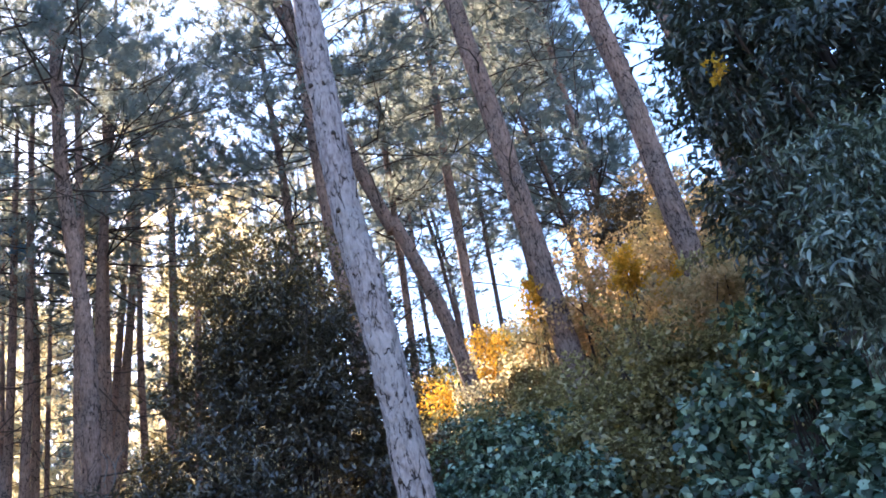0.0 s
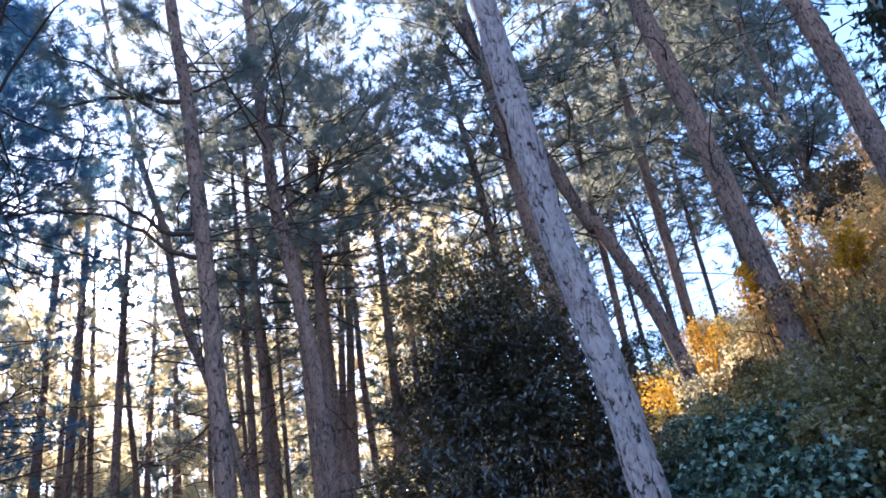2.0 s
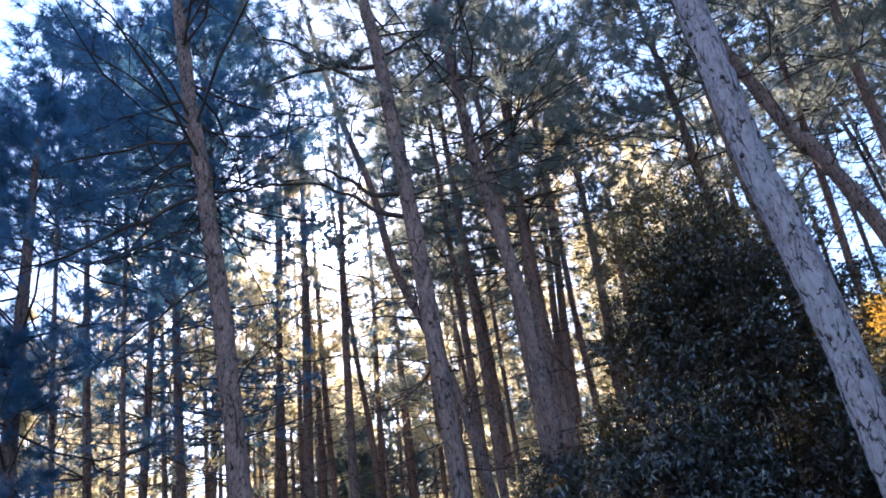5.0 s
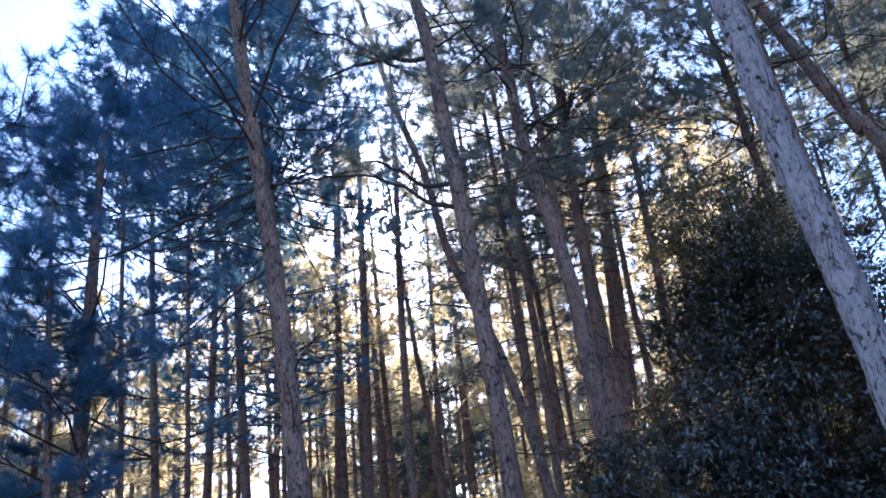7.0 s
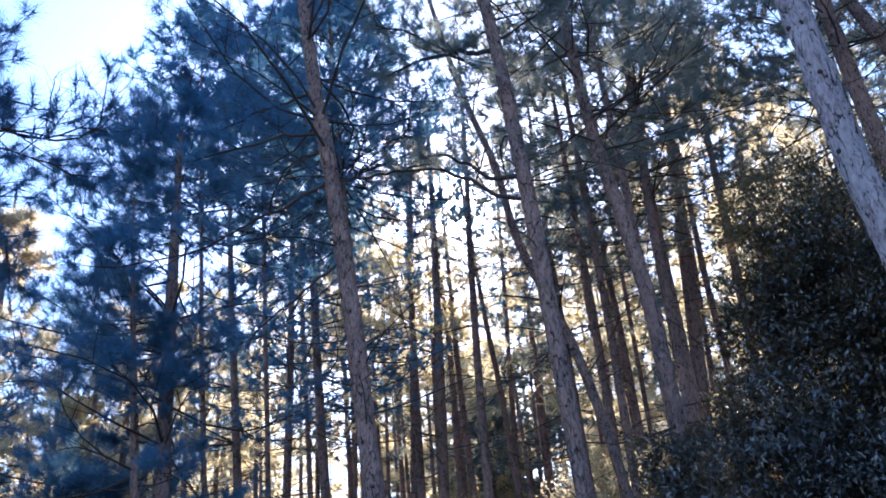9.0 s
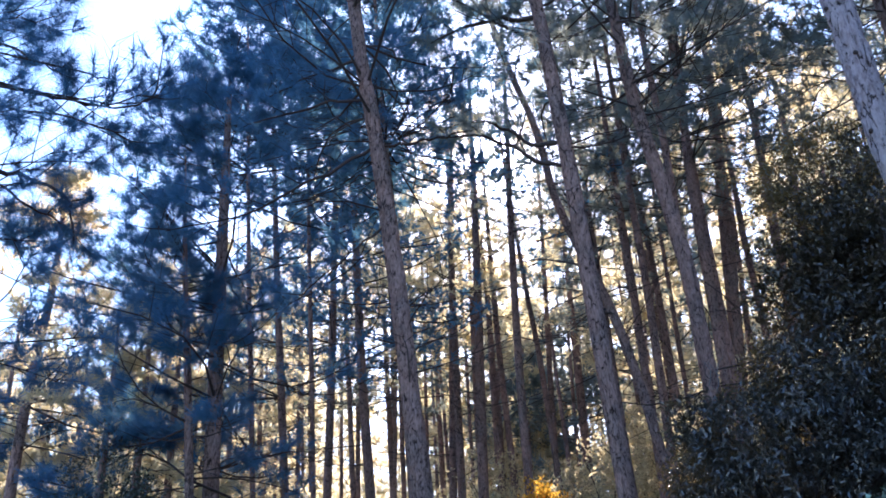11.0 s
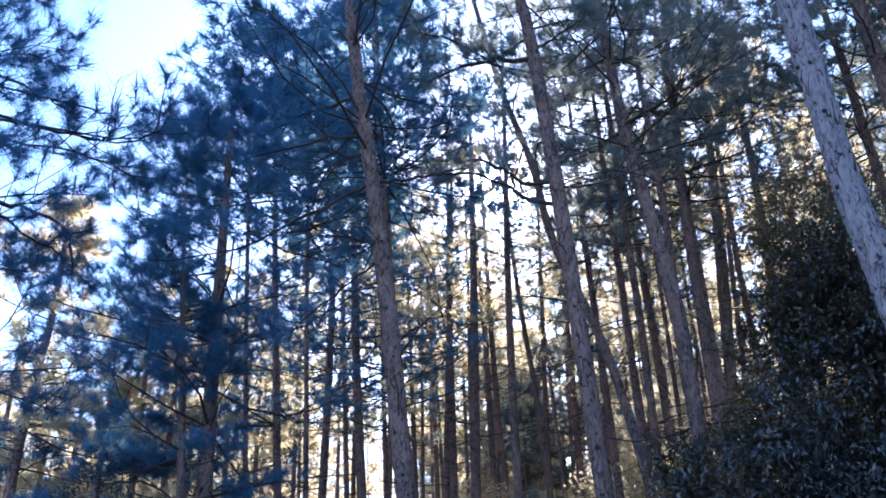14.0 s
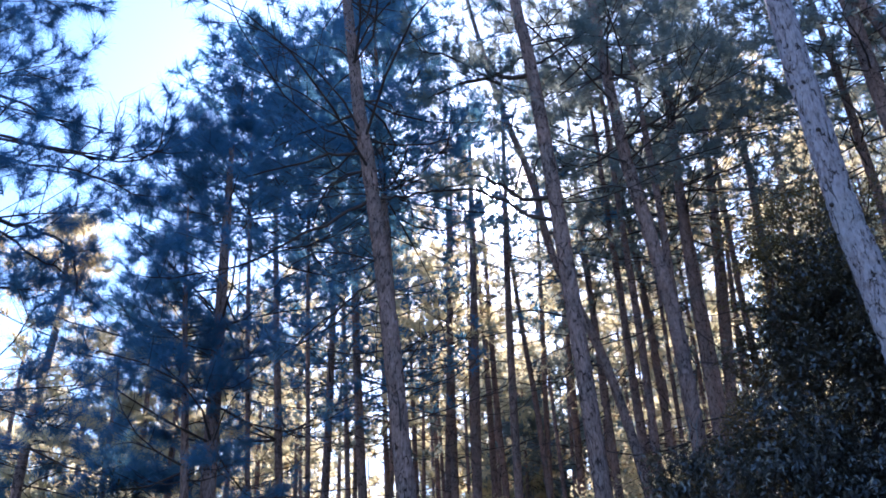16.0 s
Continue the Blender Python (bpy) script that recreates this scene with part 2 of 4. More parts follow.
def curve(points, count):
    """Points at even steps along a smooth line through the given ones."""
    q = np.asarray(points, float)
    q = np.vstack([2 * q[0] - q[1], q, 2 * q[-1] - q[-2]])
    s = np.linspace(0, len(q) - 3 - 1e-6, count)
    i, f = s.astype(int), (s % 1)[:, None]
    a, b, c, d = q[i], q[i + 1], q[i + 2], q[i + 3]
    return 0.5 * (2 * b + (c - a) * f + (2 * a - 5 * b + 4 * c - d) * f ** 2 + (3 * b - a - 3 * c + d) * f ** 3)


# ---- the hillside ----
def slope(az):
    """Steepness of the bank by the azimuth in degrees from +y towards -x."""
    return np.interp(az, (-180, -110, -60, -30, -15, 0, 15, 30, 45, 75, 110, 180), (0, 0.1, 0.6, 0.70, 0.67, 0.56, 0.42, 0.29, 0.22, 0.19, 0.05, 0))


def ground_z(x, y):
    x, y = np.asarray(x, float), np.asarray(y, float)
    r = np.hypot(x, y)
    rise = 90 * (1 - np.exp(-np.maximum(r - 2.4, 0) / 90))
    bumps = 0.16 * np.sin(1.3 * x + 0.4 * y) * np.sin(0.9 * y - 0.6 * x + 1) * np.clip((r - 3) / 4, 0, 1)
    return slope(np.degrees(np.arctan2(-x, y))) * rise + bumps


def build_ground():
    rad = np.concatenate([np.linspace(0.05, 40, 80), np.geomspace(42, 3000, 26)])
    ang = np.radians(np.linspace(0, 360, 181)[:-1])
    x, y = np.outer(rad, -np.sin(ang)), np.outer(rad, np.cos(ang))
    v = np.stack([x, y, ground_z(x, y)], -1).reshape(-1, 3)
    i = np.arange(len(rad) * len(ang)).reshape(len(rad), len(ang))
    j = np.roll(i, -1, axis=1)
    q = np.stack([i[:-1], i[1:], j[1:], j[:-1]], -1).reshape(-1, 4)
    cap = np.column_stack([np.full(90, i[0, 0]), i[0, 0:180:2], (i[0, 1:180:2]), np.roll(i[0, 0:180:2], -1)])[1:-1]
    tagged(new("ground", smooth(mesh("ground", v, np.vstack([q, cap]), SOIL))),
           "forest hillside of brown litter and soil rising from the path", "ground", kind="structure")


build_ground()

# ---- pines ----
SEED = 5
rng = np.random.default_rng(7)


def reseed(x, y):
    """Every plant grows from a seed of its own place."""
    rng.bit_generator.state = np.random.default_rng([SEED, int(abs(x) * 100), int(abs(y) * 100)]).bit_generator.state


def tuft_needles(at, axis, count, length, width, rg):
    """Bursts of needles at the points, each leaning round its axis: one thin triangle a needle."""
    n = len(at)
    d = unit(rg.normal(size=(n, count, 3)) + axis[:, None] * 1.05)
    d[..., 2] -= 0.08
    d = unit(d)
    ln = length * rg.uniform(0.7, 1.15, (n, count, 1))
    side = unit(np.cross(d, rg.normal(size=(n, count, 3)))) * width * 0.5
    root = at[:, None] - axis[:, None] * rg.uniform(0.0, 0.15, (n, count, 1))
    v = np.stack([root - side, root + side, root + d * ln], 2).reshape(-1, 3)
    return v, np.arange(len(v)).reshape(-1, 3)


def bough_lines(start, az, el, ln, bend, k=5):
    """Lines of boughs that leave the stem, sag and lift again at the tip."""
    s = np.linspace(0, 1, k)[None, :, None]
    flat = np.stack([np.cos(az), np.sin(az), np.zeros_like(az)], -1)[:, None]
    up = np.array([0, 0, 1.0])
    rise = np.tan(el)[:, None, None] * s + bend[:, None, None] * s ** 2
    wob = rng.normal(size=(len(az), 1, 3)) * 0.10 * np.sin(s * np.pi)
    return start[:, None] + ln[:, None, None] * (flat * s + up * rise + wob)


def side_twigs(lines, per, ratio, low=0.35):
    """Twigs that fork from the outer part of each line."""
    n, k, _ = lines.shape
    f = np.tile(np.linspace(low, 0.97, per), n) + rng.uniform(-0.06, 0.06, n * per)
    f = np.clip(f, 0.2, 0.98)
    b = np.repeat(np.arange(n), per)
    x = f * (k - 1)
    i = np.minimum(x.astype(int), k - 2)
    w = (x - i)[:, None]
    at = lines[b, i] * (1 - w) + lines[b, i + 1] * w
    run = unit(lines[b, i + 1] - lines[b, i])
    lat = unit(np.cross(run, np.array([0, 0, 1.0]))) * np.where(np.arange(n * per) % 2, 1, -1)[:, None]
    ln = np.linalg.norm(lines[b, -1] - lines[b, 0], axis=1) * ratio * rng.uniform(0.6, 1.3, n * per) * (1.25 - 0.6 * f)
    d = unit(run * 0.75 + lat * rng.uniform(0.5, 1.0, (n * per, 1)) + np.array([0, 0, 1.0]) * rng.uniform(-0.15, 0.45, (n * per, 1)))
    s = np.linspace(0, 1, 3)[None, :, None]
    return at[:, None] + d[:, None] * ln[:, None, None] * s + np.array([0, 0, 1.0]) * (0.12 * ln[:, None, None] * s ** 2)


def trunk_mesh(axis, radii, sides, deep):
    """The stem as a tube with plates of bark between fissures."""
    v, q = tubes(axis[None], radii[None], sides)
    if deep:
        c = np.repeat(axis, sides, axis=0)
        v0 = [Vector(p) for p in v]
        out = unit(v - c)
        h = np.empty(len(v))
        for n, p in enumerate(v0):
            w = noise.noise_vector(p * 7.0) * 0.05
            f = Vector((p[0] + w[0], p[1] + w[1], p[2] * 0.25 + w[2]))
            long, short = noise.noise(f * 24.0), noise.noise(f * 50.0 + Vector((3, 1, 8)))
            open_ = min(1.0, max(0.0, 0.4 + 2.5 * noise.noise(p * 6.0 + Vector((7, 1, 3)))))
            cut = max(min(1.0, max(0.0, (-0.18 - long) / 0.16)), open_ * min(1.0, max(0.0, (-0.25 - short) / 0.16)))
            h[n] = -0.009 * cut + 0.009 * noise.noise(f * 30.0) + 0.005 * noise.noise(p * 60.0) + 0.008 * noise.noise(p * 3.0)
        v = v + out * h[:, None]
    return smooth(mesh("trunk", v, q, BARK_GREY if deep == 1 else BARK_BROWN))


def pine(points, radius, crown, height, dense, spread, limbs=(), bark=2, far=False, label="", dead=1.0, side=None, gold=False, fine=False):
    """A pine whose stem runs through the points; crown and height count from the ground at its foot, radius is that of its middle."""
    reseed(points[0][0], points[0][1])
    p = np.asarray(points, float)
    low = p[0] - p[min(1, len(p) - 1)]
    lean = np.clip(low[:2] / min(low[2], -0.1), -0.12, 0.12)
    foot = np.array([*(p[0][:2]), 0.0])
    for _ in range(4):
        gz = float(ground_z(foot[0], foot[1])) - 0.15
        foot = np.array([*(p[0][:2] + lean * (gz - p[0][2]) * (1 if gz < p[0][2] else 0)), gz])
    top_z = max(foot[2] + height, p[-1][2] + 1.5)
    ahead = p[-1] - p[-2]
    tip = p[-1] + np.array([*(ahead[:2] / max(ahead[2], 0.1) * 0.7), 1.0]) * (top_z - p[-1][2])
    keys = [foot] + [q for q in p if q[2] > foot[2] + 0.4] + [tip]
    tall = tip[2] - foot[2]
    close = bark == 1
    count = 440 if close else (int(tall / 0.12) if not far and radius > 0.1 and np.hypot(*foot[:2]) < 15 else int(tall / 0.35))
    axis = curve(keys, max(count, 12)) - foot
    seen_mid = (p[len(p) // 2][2] - foot[2]) / tall
    taper = lambda s: (1.0 - 0.82 * s ** 2.4) + 0.22 * np.exp(-s * tall / 0.35)
    r0 = radius / max(1.0 - 0.82 * seen_mid ** 2.4, 0.4)
    s = np.clip(axis[:, 2] / tall, 0, 1)
    radii = r0 * taper(s)
    tree = new("pine_tree")
    tree.location = foot
    detail = 64 if close else (16 if count > 60 and not far and np.hypot(*foot[:2]) < 15 else 10 if not far else 7)
    part("trunk", trunk_mesh(axis, radii, detail, bark if detail > 10 else 0), tree, "fissured bark stem")

    def stem(z):
        return np.stack([np.interp(z, axis[:, 2], axis[:, k]) for k in range(3)], -1)

    # live boughs
    z0, z1 = min(crown, tall - 1.5), tall - 0.3
    dist = np.hypot(*foot[:2])
    if far:
        n = max(6, int((z1 - z0) / 0.72 * 3.0 * min(dense, 2.0)))
        z = z0 + (z1 - z0) * rng.random(n) ** 0.9
    else:
        # whorls of boughs up the stem
        whorls = max(3, int((z1 - z0) / 0.62))
        n = max(6, int(whorls * 2.9 * min(dense, 2.8)))
        z = np.clip(z0 + (z1 - z0) * (rng.integers(0, whorls, n) + rng.uniform(-0.16, 0.16, n)) / whorls, z0, z1)
    u = (z - z0) / (z1 - z0)
    az = rng.uniform(0, 2 * np.pi, n) if side is None else rng.vonmises(radians(side), 0.9, n)
    ln = spread * (0.75 + 0.45 * np.sin(np.pi * np.minimum(1, 0.3 + u * 0.8))) * (1.05 - 0.75 * u) * rng.uniform(0.55, 1.2, n)
    lines = bough_lines(stem(z), az, np.radians(rng.uniform(-14, 14, n) + 22 * u), ln, rng.uniform(-0.10, 0.28, n))
    thick = np.clip(0.010 * ln, 0.006, 0.022)[:, None] * np.linspace(1, 0.3, 5)
    twigs = side_twigs(lines, 5 if far else 7, 0.32, 0.40 if dense < 1.5 else 0.30)
    tw = np.full((len(twigs), 3), 0.006) * np.array([1.2, 0.9, 0.5])
    wood = [tubes(lines[:, ::2], thick[:, ::2], 3) if far else tubes(lines, thick, 4)] + ([] if far or dist > 18 else [tubes(twigs[:, ::2], tw[:, ::2], 3)])
    sprigs = side_twigs(twigs, 1, 0.55, 0.55) if not far else twigs
    # named limbs, each a part of its own
    run, run2 = unit(twigs[:, 2] - twigs[:, 1]), unit(sprigs[:, 2] - sprigs[:, 1])
    carrier = [lines[:, -1], sprigs[:, 1 if far else 2], twigs[:, 2]]
    way = [unit(lines[:, -1] - lines[:, -2]), run2, run]
    limb_tufts = []
    for pts, lr, *bare_end in limbs:
        q = curve(pts, 14) - foot
        q[0] = stem(q[0, 2])
        q[1:-1] += rng.normal(size=(12, 3)) * 0.015
        lv, lf = tubes(q[None], np.linspace(max(0.75 * lr, 0.012), max(0.75 * lr, 0.012) * 0.3, 14)[None], 8)
        limb = part("limb", smooth(mesh("limb", lv, lf, TWIG)), tree)
        if bare_end:
            wood.append(tubes(side_twigs(q[None], 6, 0.2), np.full((6, 3), 0.004) * np.array([1, 0.8, 0.5]), 3))
            continue
        reach = float(np.linalg.norm(q[-1] - q[0]))
        fork = side_twigs(q[None], 9 if reach > 1.9 else 5, 0.28)
        fork2 = side_twigs(fork, 3 if reach > 1.9 else 2, 0.4)
        wood += [tubes(fork, np.full((len(fork), 3), 0.008) * np.array([1.2, 0.9, 0.4]), 4), tubes(fork2, np.full((len(fork2), 3), 0.005) * np.array([1.1, 0.9, 0.4]), 3)]
        limb_tufts.append((limb, np.concatenate([fork[:, 2], fork2[:, 2], q[-1:]]),
                           np.concatenate([unit(fork[:, 2] - fork[:, 1]), unit(fork2[:, 2] - fork2[:, 1]), unit(q[-1:] - q[-2:-1])])))
    # dead, bare boughs under the crown
    if dead > 0:
        m = int(dead * (6 if far else 15))
        dz = rng.uniform(max(0.35 * z0, z0 - 5), z0 + 0.8, m)
        dl = rng.uniform(0.5, 1.9, m) * min(1, spread / 2)
        bare = bough_lines(stem(dz), rng.uniform(0, 2 * np.pi, m), np.radians(rng.uniform(-25, 25, m)), dl, rng.uniform(-0.3, 0.2, m))
        bt = side_twigs(bare, 4, 0.4)
        wood += [tubes(bare, np.clip(0.009 * dl, 0.006, 0.02)[:, None] * np.linspace(1, 0.35, 5), 4), tubes(bt[:, ::2], np.full((len(bt), 2), 0.005) * np.array([1.1, 0.4]), 3)]
    v, f = joined(wood)
    tagged(part("branchwork", mesh("branchwork", v, f, TWIG), tree, "thin dark boughs and twigs"), kind="stuff")
    at, ax = np.concatenate(carrier), np.concatenate(way)
    cnt, wid, lng = (42, 0.0102, 0.22) if dist < 14 else (21, 0.0225, 0.24) if dist < 20 else (12, 0.040, 0.25)
    if fine:
        cnt, wid, lng = 68, 0.0064, 0.23
    if far:
        cnt, wid, lng = (10, 0.042, 0.33) if dist < 38 else (7, 0.092, 0.47)
    v, f = tuft_needles(at, unit(ax + np.array([0, 0, 0.25])), cnt, lng, wid, rng)
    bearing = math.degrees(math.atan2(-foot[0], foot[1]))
    # distance and bearing pick how much sunlight the needle colour carries
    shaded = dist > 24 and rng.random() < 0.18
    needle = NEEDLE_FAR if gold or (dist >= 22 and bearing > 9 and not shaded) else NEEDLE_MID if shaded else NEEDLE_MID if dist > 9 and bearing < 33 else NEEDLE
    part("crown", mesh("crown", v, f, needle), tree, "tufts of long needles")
    for limb, spots, lead in limb_tufts:
        v, f = tuft_needles(spots, unit(lead + np.array([0, 0, 0.25])), cnt, lng, wid, rng)
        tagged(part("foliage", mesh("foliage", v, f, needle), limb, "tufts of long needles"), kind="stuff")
    return tagged(tree, label or ("tall slender pine with brown fissured bark and dark needles" if dist < 18 else "distant pine with thin stem and sunlit golden-green needles"),
                  "pine tree", "pines on the hillside")


# ---- shrubs and leaves ----
FULL = np.array([[0, 0, 0], [-0.42, 0.3, 0.07], [0, 0.3, 0], [0.42, 0.3, 0.07], [-0.40, 0.65, 0.05], [0, 0.65, -0.03], [0.40, 0.65, 0.05], [0, 1, -0.12]])
FULL_FACES = np.array([[0, 2, 1], [0, 3, 2], [1, 2, 5], [1, 5, 4], [2, 3, 6], [2, 6, 5], [4, 5, 7], [5, 6, 7]])
LOBED = np.array([[0, 0.1, 0], [-0.32, -0.02, 0.03], [-0.54, 0.28, 0.07], [-0.34, 0.66, 0.05], [0, 1, -0.08], [0.34, 0.66, 0.05], [0.54, 0.28, 0.07], [0.32, -0.02, 0.03], [0, 0.42, -0.02]])
LOBED_FACES = np.array([[8, k + 1, k] for k in range(7)] + [[8, 0, 7]])
LEAF = np.array([[0, 0, 0], [-0.5, 0.42, 0.10], [0.5, 0.42, 0.10], [0, 0.5, -0.03], [0, 1, -0.10]])
HEART = np.array([[0, 0, 0], [-0.55, 0.25, 0.10], [0.55, 0.25, 0.10], [0, 1, -0.04]])
LEAF_FACES = np.array([[0, 3, 1], [0, 2, 3], [1, 3, 4], [3, 2, 4]])
SMALL = np.array([[0, 0, 0], [-0.5, 0.45, 0.12], [0.5, 0.45, 0.12], [0, 1, 0]])
SMALL_FACES = np.array([[0, 3, 1], [0, 2, 3]])


def leaves(at, ahead, face, length, width, shape=LEAF):
    """One folded leaf at each point, that grows along ahead with its upper side to face."""
    y = unit(ahead)
    x = unit(np.cross(y, face))
    z = np.cross(x, y)
    ln = length * rng.uniform(0.6, 1.2, len(at))
    wd = ln * (width / length) * rng.uniform(0.8, 1.2, len(at))
    v = (at[:, None] + shape[None, :, :1] * (x * wd[:, None])[:, None] + shape[None, :, 1:2] * (y * ln[:, None])[:, None]
         + shape[None, :, 2:] * (z * ln[:, None])[:, None])
    f = {4: SMALL_FACES, 5: LEAF_FACES, 8: FULL_FACES, 9: LOBED_FACES}[len(shape)][None] + (np.arange(len(at)) * len(shape))[:, None, None]
    return v.reshape(-1, 3), f.reshape(-1, 3)


def shrub(name, centre, radii, clumps, per, length, width, material, label, category="shrub", shape=SMALL, clump=0.34, shell=0.55, droop=0.3, stems=9, trunk=0.03, group="shrubs on the bank", foot=None, lobes=0):
    """A shrub or small broadleaf tree: stems from the foot into clumps of leaves that fill an uneven egg."""
    reseed(centre[0], centre[1])
    c, rad = np.asarray(centre, float), np.asarray(radii, float)
    base = np.array([*(foot or c[:2]), 0.0])
    base[2] = float(ground_z(base[0], base[1])) - 0.05
    root = new(name)
    root.location = base
    d = unit(rng.normal(size=(clumps, 3)))
    lump = 1 + 0.20 * np.sin(d[:, 0] * 5 + c[0] * 3) * np.sin(d[:, 1] * 4 + c[1]) + 0.16 * np.sin(d[:, 2] * 7 + c[0])
    k = (shell + (1 - shell) * rng.random(clumps) ** 0.6) * lump
    mids = c - base + d * rad * k[:, None]
    outward = unit(d / rad)
    if lobes:
        # boughs that each carry a rounded mass of their own, with hollows between
        hub = unit(rng.normal(size=(lobes, 3))) * rng.uniform(0.45, 0.86, (lobes, 1))
        size = rng.uniform(0.22, 0.46, lobes)
        own = rng.integers(0, lobes, clumps)
        mids = c - base + (hub[own] + d * (size[own] * (0.55 + 0.6 * rng.random(clumps) ** 1.5))[:, None]) * rad
        outward = unit(d / rad + 0.5 * hub[own] / rad)
    floor = ground_z(mids[:, 0] + base[0], mids[:, 1] + base[1]) - base[2]
    mids[:, 2] = np.maximum(mids[:, 2], floor + 0.1)
    off = unit(rng.normal(size=(clumps, per, 3))) * (rng.random((clumps, per, 1)) ** 0.5) * clump * rng.uniform(0.6, 1.3, (clumps, 1, 1))
    at = (mids[:, None] + off * np.array([1, 1, 0.75])).reshape(-1, 3)
    out = np.repeat(outward, per, axis=0)
    ahead = unit(rng.normal(size=at.shape) * 0.8 + out * 0.6 + unit(off.reshape(-1, 3)) * 0.5 - np.array([0, 0, droop]))
    face = unit(out * 0.6 + np.array([0, 0, 0.9]) + rng.normal(size=at.shape) * 0.45)
    v, f = leaves(at, ahead, face, length, width, shape)
    part("foliage", mesh("foliage", v, f, material), root)
    pick = rng.permutation(clumps)[: min(clumps, stems * 2)]
    ends = mids[pick]
    s = np.linspace(0, 1, 6)[None, :, None]
    start = np.stack([rng.uniform(-0.15, 0.15, len(pick)), rng.uniform(-0.15, 0.15, len(pick)), np.zeros(len(pick))], -1)
    elbow = start + (ends - start) * np.array([0.25, 0.25, 0.6]) + rng.normal(size=ends.shape) * 0.12
    ln = (1 - s) ** 2 * start[:, None] + 2 * s * (1 - s) * elbow[:, None] + s ** 2 * ends[:, None]
    r = trunk * rng.uniform(0.4, 1.0, (len(pick), 1)) * np.linspace(1, 0.25, 6)
    v, f = tubes(ln, r, 5)
    tagged(part("stemwork", mesh("stemwork", v, f, TWIG), root, "bare brown stems"), kind="stuff")
    return tagged(root, label, category, group)


def carpet(name, spots, radius, count, length, width, material, label, category, shape=HEART, height=0.35):
    """Leaves that cover the bank round the spots, in mounds."""
    spots = np.asarray(spots, float)
    pick = rng.integers(0, len(spots), count)
    a, q = rng.uniform(0, 2 * np.pi, count), rng.random(count) ** 0.5 * radius
    x, y = spots[pick, 0] + np.cos(a) * q, spots[pick, 1] + np.sin(a) * q
    mound = 0.5 + 0.5 * np.sin(2.3 * x + 1) * np.sin(2.9 * y) + 0.3 * np.sin(6 * x) * np.sin(5 * y + 2)
    z = ground_z(x, y) + height * (0.25 + mound) * (0.35 + 0.65 * rng.random(count) ** 0.35)
    at = np.stack([x, y, z], -1)
    down = unit(-at * np.array([1, 1, 0]) - np.array([0, 0, 1.2]))
    ahead = unit(down + rng.normal(size=at.shape) * 0.55)
    face = unit(-at * np.array([0.12, 0.12, 0]) + np.array([0, 0, 0.8]) + rng.normal(size=at.shape) * 0.4)
    v, f = leaves(at, ahead, face, length, width, shape)
    tagged(new(name, mesh(name, v, f, material)), label, category, kind="stuff")


# ---- the pines that stand on the bank ----
pine([(-0.43, 5.25, 3.01), (-0.45, 5.24, 3.62), (-0.50, 5.24, 4.31), (-0.56, 5.23, 4.95), (-0.59, 5.23, 6.10), (-0.61, 5.23, 6.82)], 0.101, 9, 15, 0.5, 2.2, bark=1, dead=0, label="near leaning pine with pale grey plated bark and dark fissures")
pine([(2.70, 9.67, 6.37), (2.68, 9.68, 7.48), (2.66, 9.68, 8.89), (2.58, 9.70, 10.20)], 0.137, 7.5, 14, 1, 2.2)
pine([(4.78, 13.02, 8.14), (4.72, 13.04, 9.01), (4.71, 13.04, 9.80)], 0.088, 9, 14, 0.4, 2)
pine([(3.14, 16.43, 10.07), (3.25, 16.41, 11.77), (3.22, 16.42, 13.24), (3.22, 16.42, 15.21)], 0.074, 3, 13, 2.0, 2.4)
pine([(2.78, 18.60, 11.90), (2.70, 18.61, 13.40), (2.54, 18.64, 14.44)], 0.056, 2.5, 12, 1.8, 2.3)
pine([(3.46, 22.17, 13.84), (3.42, 22.18, 15.22), (3.29, 22.20, 16.62)], 0.061, 2.5, 12, 2.0, 2.4)
pine([(3.82, 20.61, 12.83), (3.82, 20.61, 13.92), (3.74, 20.63, 15.01)], 0.042, 2.5, 12, 1.8, 2.3)
pine([(1.25, 11.07, 6.12), (1.19, 11.08, 7.54), (1.11, 11.09, 9.44), (1.03, 11.09, 10.73), (0.96, 11.10, 12.03)], 0.151, 7.5, 16, 1.4, 2.6)
pine([(2.00, 21.26, 10.38), (2.00, 21.26, 12.74), (1.99, 21.26, 14.64)], 0.056, 6, 14, 1.3, 2.2)
pine([(1.08, 22.94, 11.57), (1.19, 22.93, 13.86), (1.30, 22.93, 15.88)], 0.061, 5, 13, 1.6, 2.4)
pine([(0.26, 16.54, 8.27), (0.37, 16.54, 10.82), (0.45, 16.53, 13.03), (0.68, 16.53, 16.29), (0.67, 16.53, 17.34)], 0.098, 5.5, 15, 1.5, 2.4)
pine([(0.08, 14.23, 6.37), (-0.15, 14.23, 7.93), (-0.38, 14.23, 8.93), (-0.72, 14.22, 10.13), (-1.07, 14.19, 11.10)], 0.125, 8, 15, 0.9, 2.2)
pine([(-1.11, 18.42, 8.72), (-0.98, 18.42, 11.21), (-0.88, 18.43, 13.73), (-0.79, 18.43, 16.21)], 0.077, 4.5, 14, 1.5, 2.4)
pine([(-0.03, 24.63, 12.68), (-0.13, 24.63, 14.92), (-0.31, 24.63, 16.75)], 0.055, 4, 13, 1.7, 2.4)
pine([(0.03, 28.36, 14.13), (0.05, 28.36, 16.45), (-0.09, 28.36, 18.28)], 0.062, 4, 13, 1.7, 2.4)
